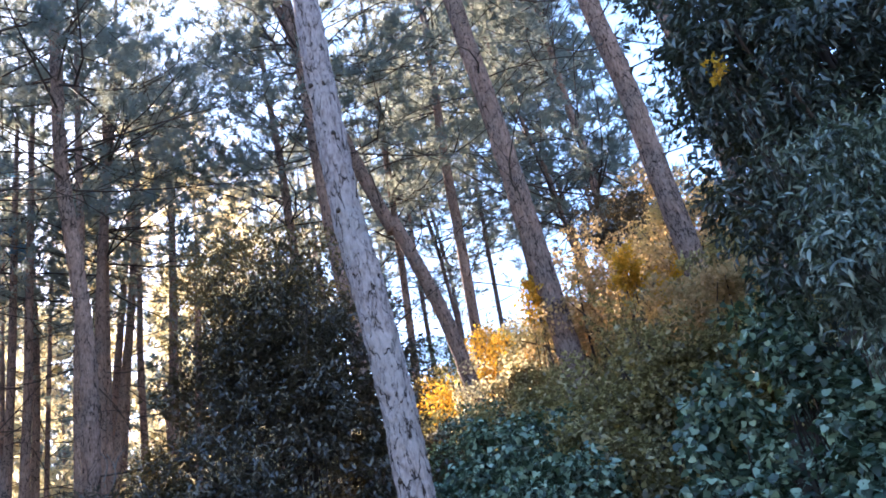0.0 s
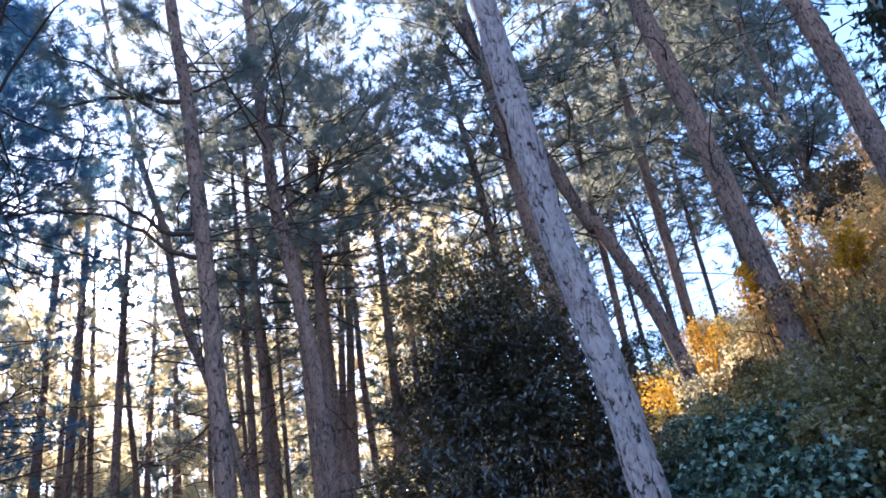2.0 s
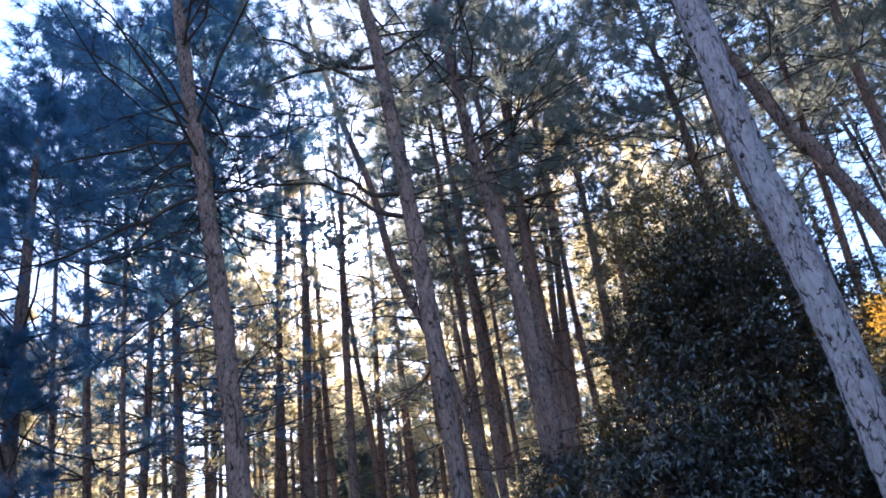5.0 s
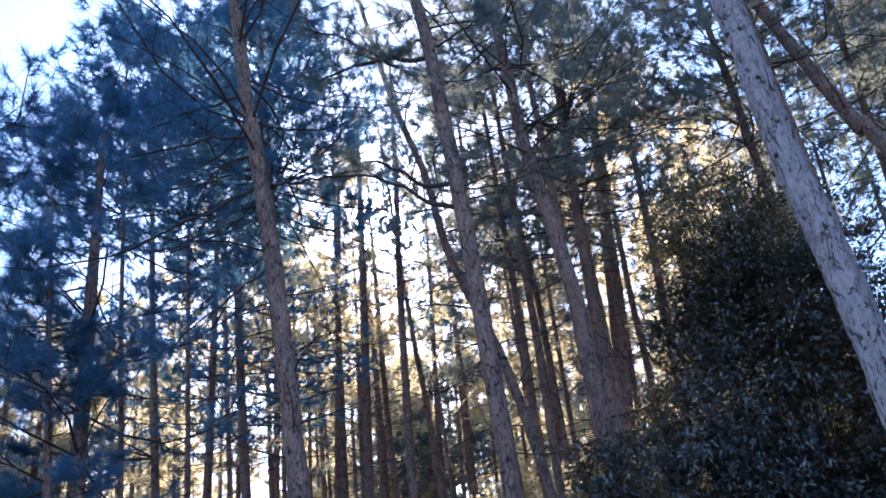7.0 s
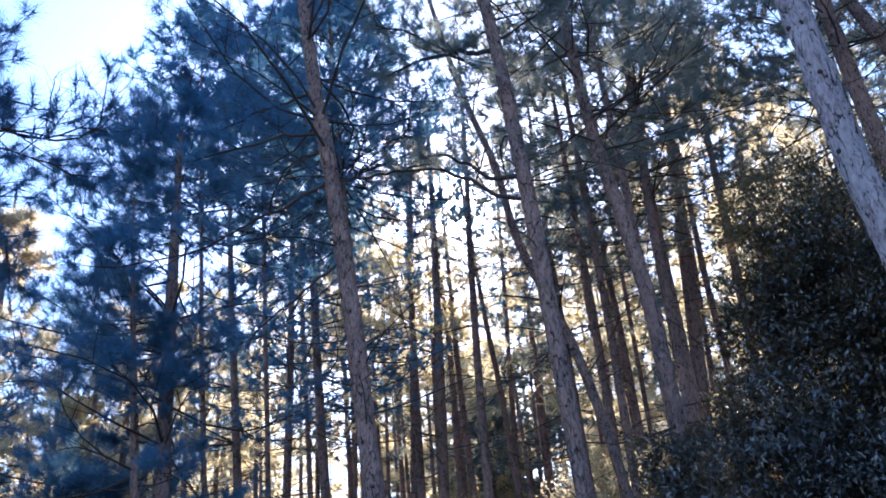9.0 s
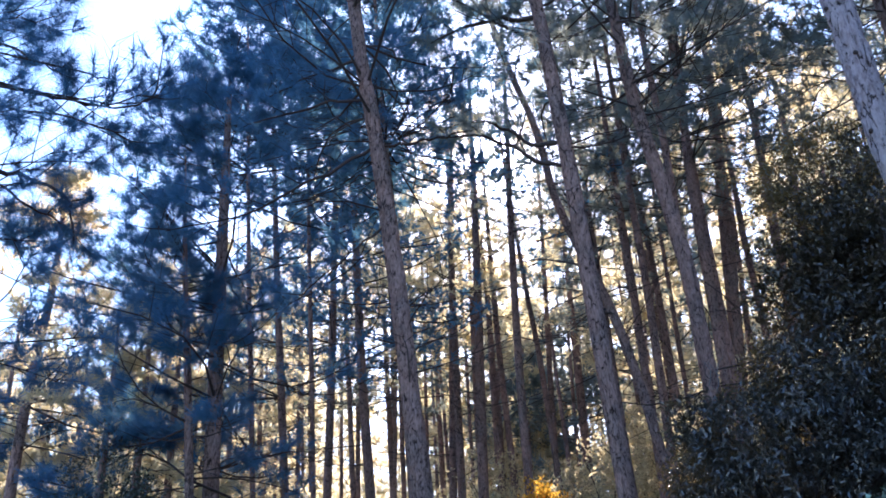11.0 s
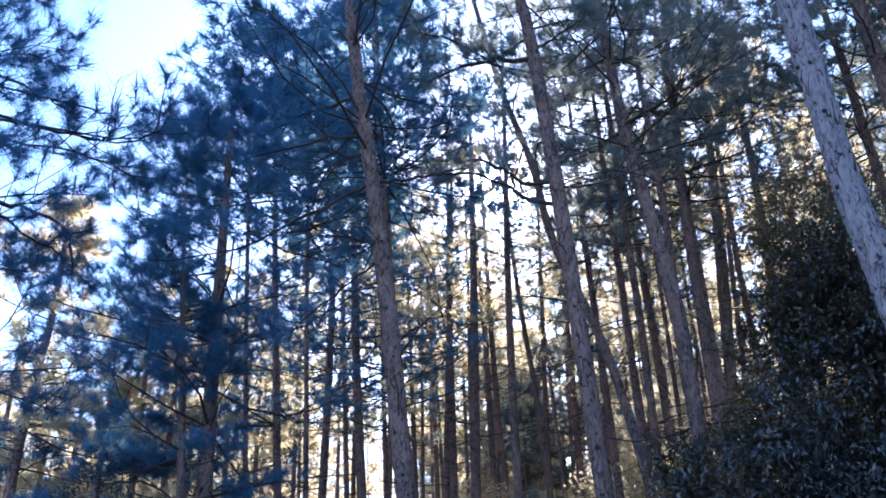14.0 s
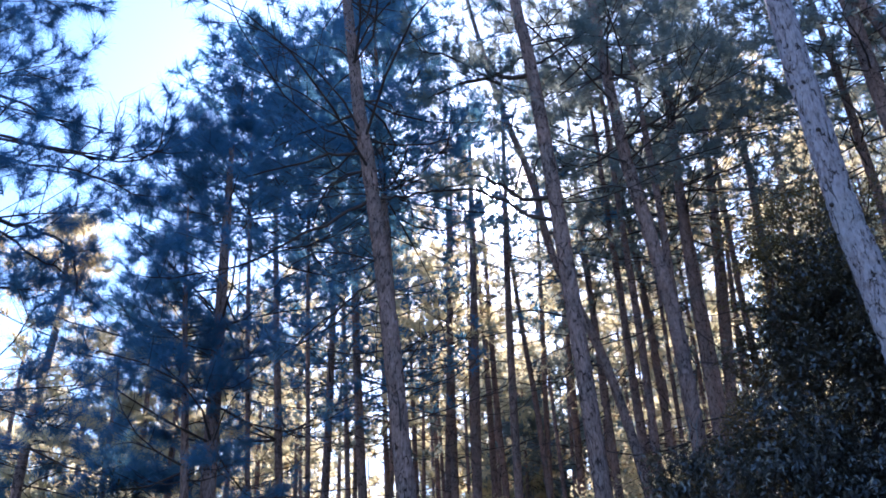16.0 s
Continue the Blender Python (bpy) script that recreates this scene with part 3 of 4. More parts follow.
pine([(-3.02, 17.06, 11.15), (-3.05, 17.05, 12.53), (-3.08, 17.05, 14.16), (-3.15, 17.03, 15.60)], 0.086, 5.5, 14, 1.7, 2.4,
     limbs=[([(-3.12, 17.04, 13.72), (-3.68, 16.93, 14.19), (-4.34, 16.77, 14.53)], 0.031),
            ([(-3.13, 17.04, 12.96), (-3.68, 16.92, 13.64), (-4.39, 16.75, 14.31)], 0.031),
            ([(-3.10, 17.04, 12.87), (-3.85, 16.89, 13.48), (-4.64, 16.69, 13.70)], 0.031)])
pine([(-1.75, 14.02, 9.27), (-1.83, 14.01, 11.25), (-1.88, 14.01, 13.46), (-2.01, 13.99, 15.68)], 0.124, 6.5, 16, 1.7, 2.5,
     limbs=[([(-2.17, 13.96, 13.92), (-2.44, 13.92, 14.78), (-2.72, 13.87, 15.68)], 0.048),
            ([(-1.91, 14.00, 13.19), (-2.32, 13.94, 13.19), (-2.82, 13.85, 13.39)], 0.037)])
pine([(-4.69, 10.84, 5.79), (-4.72, 10.83, 7.17), (-4.87, 10.76, 8.74), (-5.01, 10.70, 9.97), (-5.09, 10.66, 11.66), (-5.18, 10.62, 14.24)], 0.102, 7, 16, 1.4, 2.5)
pine([(-6.60, 15.99, 8.21), (-6.60, 15.99, 11.48), (-6.57, 16.00, 14.92)], 0.070, 6.5, 14, 1.3, 2.2)
pine([(-8.95, 22.14, 11.63), (-8.58, 22.28, 16.05), (-8.31, 22.38, 19.31)], 0.077, 8, 14, 1.1, 2.2)
pine([(-9.89, 25.11, 11.43), (-9.69, 25.19, 14.77), (-9.51, 25.26, 17.88)], 0.076, 8, 14, 1, 2.2)
pine([(-8.20, 22.08, 10.11), (-8.23, 22.07, 12.72), (-8.19, 22.08, 14.48)], 0.086, 9.5, 14, 0.5, 2)
pine([(-7.09, 21.12, 10.87), (-6.94, 21.17, 14.86), (-6.90, 21.18, 17.23)], 0.096, 8, 14, 1.3, 2.2)
pine([(-7.85, 26.11, 16.13), (-7.75, 26.14, 18.29), (-7.75, 26.14, 20.15)], 0.081, 7, 14, 1, 2.2)
pine([(-4.90, 8.60, 4.83), (-4.95, 8.57, 6.36), (-5.01, 8.54, 8.05), (-5.13, 8.47, 10.46), (-5.19, 8.43, 11.30), (-5.28, 8.38, 12.31)], 0.094, 9, 17, 0.35, 2.4,
     limbs=[([(-4.87, 8.63, 5.90), (-4.81, 8.66, 5.88), (-4.76, 8.70, 5.87)], 0.027, True),
            ([(-5.25, 8.40, 10.51), (-5.61, 8.16, 10.57), (-5.96, 7.92, 10.52), (-6.23, 7.70, 10.40), (-6.41, 7.55, 10.26)], 0.050),
            ([(-5.22, 8.41, 10.13), (-5.49, 8.24, 10.35), (-5.79, 8.04, 10.69), (-6.21, 7.72, 11.07), (-6.56, 7.43, 11.24)], 0.038),
            ([(-5.13, 8.47, 8.37), (-5.39, 8.31, 8.40), (-5.61, 8.16, 8.65), (-5.84, 8.00, 8.83), (-6.12, 7.79, 8.84)], 0.046),
            ([(-5.13, 8.47, 7.99), (-5.38, 8.31, 8.15), (-5.65, 8.13, 8.44), (-5.96, 7.91, 8.62), (-6.41, 7.56, 8.69)], 0.046),
            ([(-5.22, 8.41, 10.85), (-5.40, 8.30, 10.72), (-5.61, 8.17, 10.60)], 0.027),
            ([(-5.12, 8.48, 10.66), (-4.71, 8.74, 10.93), (-4.32, 8.96, 11.21)], 0.031),
            ([(-5.24, 8.40, 11.63), (-5.43, 8.28, 11.91), (-5.69, 8.11, 12.20)], 0.035)])
pine([(-6.82, 13.28, 4.75), (-7.03, 13.16, 6.43), (-7.33, 12.99, 8.05), (-7.89, 12.65, 10.10), (-8.11, 12.50, 11.89), (-8.57, 12.18, 14.17)], 0.077, 7, 16, 0.7, 2)
pine([(-6.67, 7.32, 3.39), (-6.75, 7.24, 4.60), (-6.84, 7.16, 6.21), (-6.92, 7.09, 7.41), (-7.05, 6.95, 9.17), (-7.16, 6.84, 10.43)], 0.112, 7.5, 15, 1.3, 2.6,
     limbs=[([(-6.90, 7.11, 8.57), (-6.62, 7.37, 8.62), (-6.26, 7.68, 8.68), (-5.96, 7.92, 8.78)], 0.030, True),
            ([(-7.11, 6.89, 9.31), (-7.47, 6.50, 9.26), (-7.87, 6.03, 9.05), (-8.18, 5.62, 8.79)], 0.033),
            ([(-7.02, 6.99, 8.58), (-7.37, 6.61, 8.23), (-7.72, 6.22, 7.92), (-8.11, 5.71, 7.47), (-8.64, 4.91, 7.19)], 0.037),
            ([(-6.92, 7.09, 7.41), (-7.23, 6.77, 7.01), (-7.52, 6.45, 6.61), (-7.83, 6.07, 6.15)], 0.026),
            ([(-6.81, 7.19, 5.40), (-6.98, 7.02, 5.43), (-7.13, 6.88, 5.40)], 0.026, True),
            ([(-7.15, 6.85, 10.03), (-7.58, 6.38, 9.73), (-7.96, 5.91, 9.32)], 0.033)])
pine([(-9.42, 9.96, 5.35), (-9.47, 9.91, 7.56), (-9.52, 9.86, 9.39), (-9.59, 9.79, 11.42)], 0.066, 8.7, 14, 2.6, 2.3)
pine([(-15.23, 17.84, 9.54), (-15.08, 17.97, 13.18), (-14.93, 18.09, 16.85)], 0.083, 7, 15, 1.2, 2.2)
pine([(-13.38, 16.72, 8.81), (-13.27, 16.81, 12.16), (-13.17, 16.88, 15.53)], 0.102, 8.5, 15, 0.35, 2)
pine([(-15.71, 20.25, 10.18), (-15.71, 20.25, 13.15), (-15.79, 20.19, 15.70)], 0.079, 8, 15, 0.3, 2)
pine([(-10.78, 14.81, 4.62), (-10.76, 14.82, 7.95), (-10.65, 14.90, 12.04), (-10.57, 14.96, 13.86)], 0.073, 8.5, 15, 0.4, 2)
pine([(-13.25, 19.45, 6.82), (-13.39, 19.35, 10.23), (-13.58, 19.22, 12.98)], 0.076, 8, 15, 0.35, 2)
pine([(-14.40, 21.01, 7.08), (-14.28, 21.10, 10.88), (-14.08, 21.24, 15.74)], 0.077, 8, 15, 0.35, 2)
pine([(-16.41, 25.73, 11.55), (-16.37, 25.76, 13.90), (-16.31, 25.79, 16.85)], 0.069, 7, 13, 0.5, 2)
pine([(-8.48, 16.05, 7.37), (-8.48, 16.06, 10.30), (-8.51, 16.04, 13.23)], 0.078, 7, 14, 0.6, 2)
pine([(-9.68, 19.53, 8.44), (-9.72, 19.51, 11.96), (-9.86, 19.44, 14.81)], 0.080, 7, 14, 0.6, 2)
pine([(-13.48, 22.92, 10.17), (-13.44, 22.94, 12.23), (-13.40, 22.96, 14.42)], 0.066, 7, 13, 0.5, 2)
pine([(-10.62, 18.34, 11.16), (-10.65, 18.32, 13.63), (-10.63, 18.33, 17.95)], 0.073, 6, 15, 1.2, 2.2)
pine([(-14.65, 23.13, 9.10), (-14.62, 23.15, 11.83), (-14.62, 23.15, 13.93)], 0.082, 6, 13, 0.6, 2)
pine([(-14.06, 5.86, 4.33), (-14.05, 5.90, 6.05), (-14.01, 5.97, 7.41), (-13.97, 6.07, 8.65), (-13.97, 6.07, 9.89)], 0.073, 3.6, 8.8, 1.7, 1.7,
     limbs=[([(-14.02, 5.96, 7.11), (-13.84, 6.34, 7.10), (-13.58, 6.84, 6.89)], 0.028),
            ([(-14.03, 5.92, 6.52), (-13.85, 6.31, 6.60), (-13.65, 6.71, 6.48)], 0.028),
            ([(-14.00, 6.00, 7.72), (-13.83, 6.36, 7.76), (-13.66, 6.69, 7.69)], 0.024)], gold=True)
pine([(-10.30, 6.93, 3.88), (-10.31, 6.92, 5.48), (-10.31, 6.91, 7.60), (-10.32, 6.91, 8.96)], 0.093, 3.9, 10.0, 2.5, 2.2,
     limbs=[([(-10.31, 6.93, 6.51), (-10.55, 6.56, 6.93), (-10.73, 6.28, 7.09)], 0.026),
            ([(-10.32, 6.90, 5.82), (-10.57, 6.54, 5.93), (-10.73, 6.27, 5.96)], 0.026),
            ([(-10.30, 6.94, 7.79), (-10.09, 7.22, 7.33), (-9.79, 7.62, 7.35)], 0.026)], side=225, fine=True)
pine([(-25.37, 15.50, 6.77), (-25.38, 15.48, 8.89), (-25.38, 15.48, 11.11)], 0.064, 2.5, 12, 0.9, 2.4)
pine([(-14.69, 11.83, 4.93), (-14.82, 11.67, 8.85), (-14.92, 11.54, 12.07)], 0.082, 5, 15, 1, 2.4)
pine([(-16.39, 14.36, 5.38), (-16.29, 14.47, 9.31), (-16.23, 14.54, 13.11)], 0.098, 6, 15, 1.1, 2.3)
pine([(-14.90, 14.46, 5.18), (-15.03, 14.33, 8.95), (-15.11, 14.24, 13.09)], 0.112, 6.5, 16, 1.2, 2.4)
pine([(-18.18, 16.98, 5.86), (-18.25, 16.90, 9.66), (-18.32, 16.83, 13.15)], 0.074, 6, 15, 1, 2.2)
pine([(-21.80, 15.52, 6.26), (-21.82, 15.49, 9.22), (-21.83, 15.49, 11.68)], 0.077, 4.5, 12, 0.8, 2.2)
pine([(-23.51, 17.15, 6.64), (-23.46, 17.22, 8.77), (-23.41, 17.30, 11.36)], 0.064, 4.5, 12, 0.7, 2.2)
pine([(-22.83, 17.91, 6.61), (-23.12, 17.53, 8.74), (-23.33, 17.26, 10.20)], 0.064, 4.5, 12, 0.7, 2.2)
pine([(-14.78, 17.42, 6.56), (-14.73, 17.47, 11.47), (-14.65, 17.53, 14.98)], 0.091, 7.5, 15, 0.4, 1.8)
pine([(-17.32, 21.27, 7.46), (-17.28, 21.31, 11.01), (-17.20, 21.37, 14.93)], 0.082, 6, 14, 0.6, 2)
pine([(-14.69, 19.44, 7.78), (-14.76, 19.38, 10.62), (-14.77, 19.37, 13.45)], 0.084, 8, 14, 0.3, 2)
pine([(-8.07, 15.84, 6.87), (-8.04, 15.85, 9.33), (-8.06, 15.84, 11.62)], 0.082, 8, 15, 1.3, 2.2)
pine([(-6.48, 14.52, 6.99), (-6.49, 14.52, 9.01), (-6.45, 14.53, 11.49), (-6.49, 14.52, 13.70)], 0.074, 9.2, 15.5, 1.8, 2.2)
pine([(-6.65, 15.74, 7.19), (-6.62, 15.75, 9.45), (-6.58, 15.77, 11.66), (-6.38, 15.86, 14.95)], 0.094, 9.5, 16, 1.9, 2.3)
pine([(-10.17, 6.55, 3.83), (-10.26, 6.42, 6.04), (-10.34, 6.30, 7.79)], 0.053, 2.8, 7.8, 1.5, 1.6, fine=True)
pine([(-12.25, 9.15, 4.35), (-12.33, 9.05, 7.13), (-12.40, 8.96, 9.35)], 0.046, 8.3, 14.5, 2.7, 2.1, side=40)
pine([(-12.24, 10.43, 4.45), (-12.27, 10.39, 7.40), (-12.31, 10.35, 9.75)], 0.046, 8.8, 14.5, 2.6, 2.4)
pine([(-9.86, 10.65, 4.13), (-9.98, 10.54, 6.84), (-10.09, 10.44, 9.00)], 0.039, 8.5, 14.5, 2.6, 2.1)
pine([(-21.33, 17.62, 6.37), (-21.30, 17.64, 11.28), (-21.27, 17.69, 15.20)], 0.064, 5, 14, 1, 2.2)
pine([(-8.36, 2.07, 3.19), (-8.36, 2.06, 5.18), (-8.37, 2.03, 7.73)], 0.070, 3.2, 16, 2.2, 1.5,
     limbs=[([(-8.38, 2.00, 6.89), (-8.17, 2.59, 6.91), (-8.05, 2.90, 6.88), (-7.88, 3.27, 6.71), (-7.83, 3.37, 6.19)], 0.043),
            ([(-8.40, 1.93, 6.36), (-8.22, 2.46, 6.81), (-8.03, 2.93, 6.58), (-7.87, 3.30, 6.38)], 0.032),
            ([(-8.39, 1.95, 7.98), (-8.16, 2.63, 7.98), (-7.98, 3.06, 7.92), (-7.80, 3.43, 7.93), (-7.58, 3.85, 8.14), (-7.44, 4.11, 8.42)], 0.027),
            ([(-8.40, 1.93, 7.76), (-8.17, 2.61, 7.69), (-7.95, 3.13, 7.75), (-7.74, 3.56, 7.62), (-7.56, 3.89, 7.46)], 0.024),
            ([(-8.40, 1.92, 8.57), (-8.20, 2.52, 8.48), (-8.07, 2.85, 8.35), (-7.92, 3.19, 8.22)], 0.027),
            ([(-7.90, 3.23, 8.37), (-7.79, 3.46, 8.31), (-7.77, 3.50, 8.45), (-7.76, 3.51, 8.69), (-7.75, 3.54, 8.87)], 0.005, True),
            ([(-7.78, 3.49, 7.92), (-7.61, 3.80, 8.03), (-7.49, 4.01, 8.24), (-7.46, 4.06, 8.45), (-7.48, 4.03, 8.71)], 0.005, True),
            ([(-7.75, 3.54, 7.92), (-7.77, 3.50, 8.14), (-7.77, 3.51, 8.37), (-7.73, 3.57, 8.62)], 0.005, True)], fine=True)
pine([(-19.24, 19.51, 6.23), (-19.11, 19.64, 11.13), (-19.05, 19.70, 14.03)], 0.064, 6, 15, 1.2, 2.4)
pine([(-7.63, 18.78, 8.11), (-7.25, 18.94, 12.16), (-7.06, 19.02, 15.33), (-7.00, 19.04, 17.06)], 0.075, 7.5, 15, 1.3, 2.2)

def in_sun_lane(x, y, tall=15):
    """Narrow lanes added up the slope to let sun onto shrubs, holding only trees below its way."""
    top = float(ground_z(x, y)) + tall
    for fx, fy, fz, reach, left, right in ((-0.6, 14.7, 7.0, 28, 2.2, 3.6), (-9.7, 13.7, 4.6, 40, 1.1, 1.1)):
        dx, dy = x - fx, y - fy
        along, across = -dx * math.sin(SUN_AZ) + dy * math.cos(SUN_AZ), dx * math.cos(SUN_AZ) + dy * math.sin(SUN_AZ)
        if 0 < along < reach and -left < across < right and top > fz + along * math.tan(SUN_EL):
            return True
    return False


# pines further up the wood
wood = random.Random(5)
for k in range(105):
    az = radians(wood.uniform(10, 78))
    r = wood.uniform(38, 68)
    x, y = -r * math.sin(az), r * math.cos(az)
    if in_sun_lane(x, y):
        continue
    z = float(ground_z(x, y))
    h = wood.uniform(10, 15) if az < radians(33) else wood.uniform(9, 17) if az < radians(54) else wood.uniform(7, 11)
    lean = wood.uniform(-0.03, 0.03)
    pine([(x, y, z + 0.5), (x + lean * 4, y, z + 4.5), (x + lean * 9, y, z + 9)], wood.uniform(0.08, 0.13), wood.uniform(1.0, 3), h, 0.8, 2.4, far=True, dead=0.3)

# slim pines between the stand and the far wood
for k in range(52):
    az = radians(wood.uniform(7, 57) if k < 34 else wood.uniform(7, 30))
    r = wood.uniform(25, 37)
    x, y = -r * math.sin(az), r * math.cos(az)
    if in_sun_lane(x, y):
        continue
    z = float(ground_z(x, y))
    h = wood.uniform(12, 15) if az < radians(50) else wood.uniform(9, 11)
    lean = wood.uniform(-0.04, 0.04)
    pine([(x, y, z + 0.5), (x + lean * 4, y, z + 4.5), (x + lean * 9, y, z + 9)], wood.uniform(0.06, 0.09), wood.uniform(7, 9), h, 0.75, 2.0, far=True, dead=0.8)

# low-branched pines that close the upper slope
for k in range(26):
    az = radians(wood.uniform(11, 29))
    r = wood.uniform(25, 44)
    x, y = -r * math.sin(az), r * math.cos(az)
    if in_sun_lane(x, y):
        continue
    z = float(ground_z(x, y))
    lean = wood.uniform(-0.05, 0.05)
    pine([(x, y, z + 0.5), (x + lean * 4, y, z + 4.5), (x + lean * 9, y, z + 9)], wood.uniform(0.05, 0.08), wood.uniform(2.5, 5), wood.uniform(11, 14), 0.9, 2.2, far=True, dead=0.8)

# low-branched pines behind the leaning stem
for az, r in ((2.2, 27.0), (4.6, 29.5), (7.2, 28.0)):
    az = radians(az)
    x, y = -r * math.sin(az), r * math.cos(az)
    z = float(ground_z(x, y))
    pine([(x, y, z + 0.5), (x + 0.1, y, z + 4.5), (x + 0.3, y, z + 9)], 0.07, 2.0, 11.5, 0.9, 1.9, far=True, dead=0.8)

# young pines low on the open side
for k in range(16):
    az = radians(wood.uniform(57, 76))
    r = wood.uniform(17, 32)
    x, y = -r * math.sin(az), r * math.cos(az)
    z = float(ground_z(x, y))
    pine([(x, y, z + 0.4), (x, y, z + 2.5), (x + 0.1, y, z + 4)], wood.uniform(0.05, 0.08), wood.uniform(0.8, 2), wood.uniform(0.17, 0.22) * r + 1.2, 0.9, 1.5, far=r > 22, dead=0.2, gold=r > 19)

# sunlit pines behind the open side
for k in range(11):
    az = radians(wood.uniform(65.5, 79))
    r = wood.uniform(20, 34)
    x, y = -r * math.sin(az), r * math.cos(az)
    z = float(ground_z(x, y))
    h = max(4.0, r * wood.uniform(0.36, 0.52) + 1.6 - z)
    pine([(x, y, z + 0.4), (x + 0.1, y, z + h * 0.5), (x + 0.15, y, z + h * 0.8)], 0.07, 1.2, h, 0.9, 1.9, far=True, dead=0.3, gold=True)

# bushy young pines beside the gap in the canopy, most lightened with sunlit-coloured needles
for az, r, h in ((62.8, 13.5, 4.8), (60.6, 15.0, 6.4), (58.6, 16.0, 7.0), (64.0, 18.0, 5.6), (56.5, 18.5, 7.4)):
    az = radians(az)
    x, y = -r * math.sin(az), r * math.cos(az)
    z = float(ground_z(x, y))
    pine([(x, y, z + 0.4), (x + 0.1, y, z + h * 0.5), (x + 0.15, y, z + h * 0.8)], 0.06, 0.7, h, 0.9, 1.5, dead=0.2, gold=r > 14, label="bushy young pine with dense needles beside the gap")

# tall pines that close the view uphill
uphill = random.Random(11)
for k in range(34):
    az = radians(uphill.uniform(14, 60))
    r = uphill.uniform(60, 82)
    x, y = -r * math.sin(az), r * math.cos(az)
    if in_sun_lane(x, y):
        continue
    z = float(ground_z(x, y))
    lean = uphill.uniform(-0.03, 0.03)
    pine([(x, y, z + 0.5), (x + lean * 4, y, z + 4.5), (x + lean * 9, y, z + 9)], uphill.uniform(0.08, 0.12), uphill.uniform(0.8, 2), uphill.uniform(13, 17), 0.62, 3.0, far=True, dead=0.2)

# pines in the gap below the sun
for x, y in ((-23.7, 35.5), (-26.5, 41.5), (-21.3, 32.6), (-29.0, 46.0), (-22.2, 36.8)):
    z = float(ground_z(x, y))
    pine([(x, y, z + 0.5), (x + 0.1, y, z + 4.5), (x + 0.3, y, z + 9)], 0.08, 1.0, 13.5, 0.9, 2.2, far=True, dead=0.5)

# short pines along the added sun lanes
for k in range(14):
    along, across = uphill.uniform(20, 46), uphill.uniform(-1.4, 1.4)
    x, y = -9.7 - along * math.sin(SUN_AZ) + across * math.cos(SUN_AZ), 13.7 + along * math.cos(SUN_AZ) + across * math.sin(SUN_AZ)
    z = float(ground_z(x, y))
    h = min(13.0, 4.6 + along * 0.6 - z - 0.6)
    pine([(x, y, z + 0.4), (x + 0.1, y, z + h * 0.5), (x + 0.2, y, z + h * 0.8)], 0.07, 0.8, h, 0.8, 1.9, far=True, dead=0.2, label="young pine with sunlit golden-green needles in a sun lane")

# a stem half hidden by the laurel, and young pines on the crest
pine([(3.50, 9.65, 6.3), (3.50, 9.65, 8.5), (3.44, 9.67, 10.5)], 0.12, 8, 14, 0.7, 2.0, label="pine with brown bark half hidden behind a laurel")
for x, y, h in ((4.76, 15.27, 2.5), (3.75, 16.13, 3.0), (5.4, 14.6, 2.6)):
    z = float(ground_z(x, y))
    pine([(x, y, z + 0.3), (x, y, z + 0.6), (x, y, z + 0.9)], 0.04, 0.4, h, 1.6, 1.1, dead=0, label="bushy young pine on the crest of the bank")

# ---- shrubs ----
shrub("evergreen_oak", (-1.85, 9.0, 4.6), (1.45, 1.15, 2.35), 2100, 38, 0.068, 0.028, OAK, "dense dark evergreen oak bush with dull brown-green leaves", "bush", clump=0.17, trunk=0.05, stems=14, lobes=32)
shrub("oak_sapling", (-2.15, 9.5, 6.75), (1.0, 0.7, 0.95), 260, 34, 0.058, 0.027, BROWN_OAK, "thin oak top with dull brown autumn leaves", "sapling", clump=0.2, trunk=0.02, foot=(-1.9, 9.5))
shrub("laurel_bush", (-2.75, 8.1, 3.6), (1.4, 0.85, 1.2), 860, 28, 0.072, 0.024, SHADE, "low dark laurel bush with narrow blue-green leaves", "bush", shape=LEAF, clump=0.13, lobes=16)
shrub("laurel_tree", (2.85, 5.3, 4.9), (1.2, 1.0, 2.15), 1000, 36, 0.092, 0.029, GLOSSY, "tall laurel tree with dense drooping dark leaves", "tree", shape=LEAF, clump=0.14, lobes=40, droop=0.8, trunk=0.06, stems=10, foot=(3.2, 5.6))
# second laurel added to block the sky showing through the first
shrub("laurel_tree", (3.35, 6.7, 6.1), (1.25, 0.9, 2.0), 380, 40, 0.09, 0.04, GLOSSY, "added laurel behind another that blocks the sky in its gaps", "tree", clump=0.3, shell=0.3, droop=0.7, trunk=0.06, stems=8, foot=(3.6, 6.9))
shrub("yellow_sprig", (1.80, 4.60, 4.96), (0.05, 0.05, 0.07), 8, 10, 0.045, 0.02, YELLOW, "sprig of yellow leaves among dark laurel", "sprig", clump=0.04, trunk=0.006, stems=3, foot=(2.4, 5.2))
shrub("laurel_sapling", (2.15, 4.35, 3.45), (0.42, 0.35, 0.75), 190, 44, 0.07, 0.021, SPRAY, "young laurel with long pale blue-green leaves in whorls", "sapling", shape=FULL, clump=0.12, droop=0.6, trunk=0.02, stems=6, foot=(2.3, 4.5))
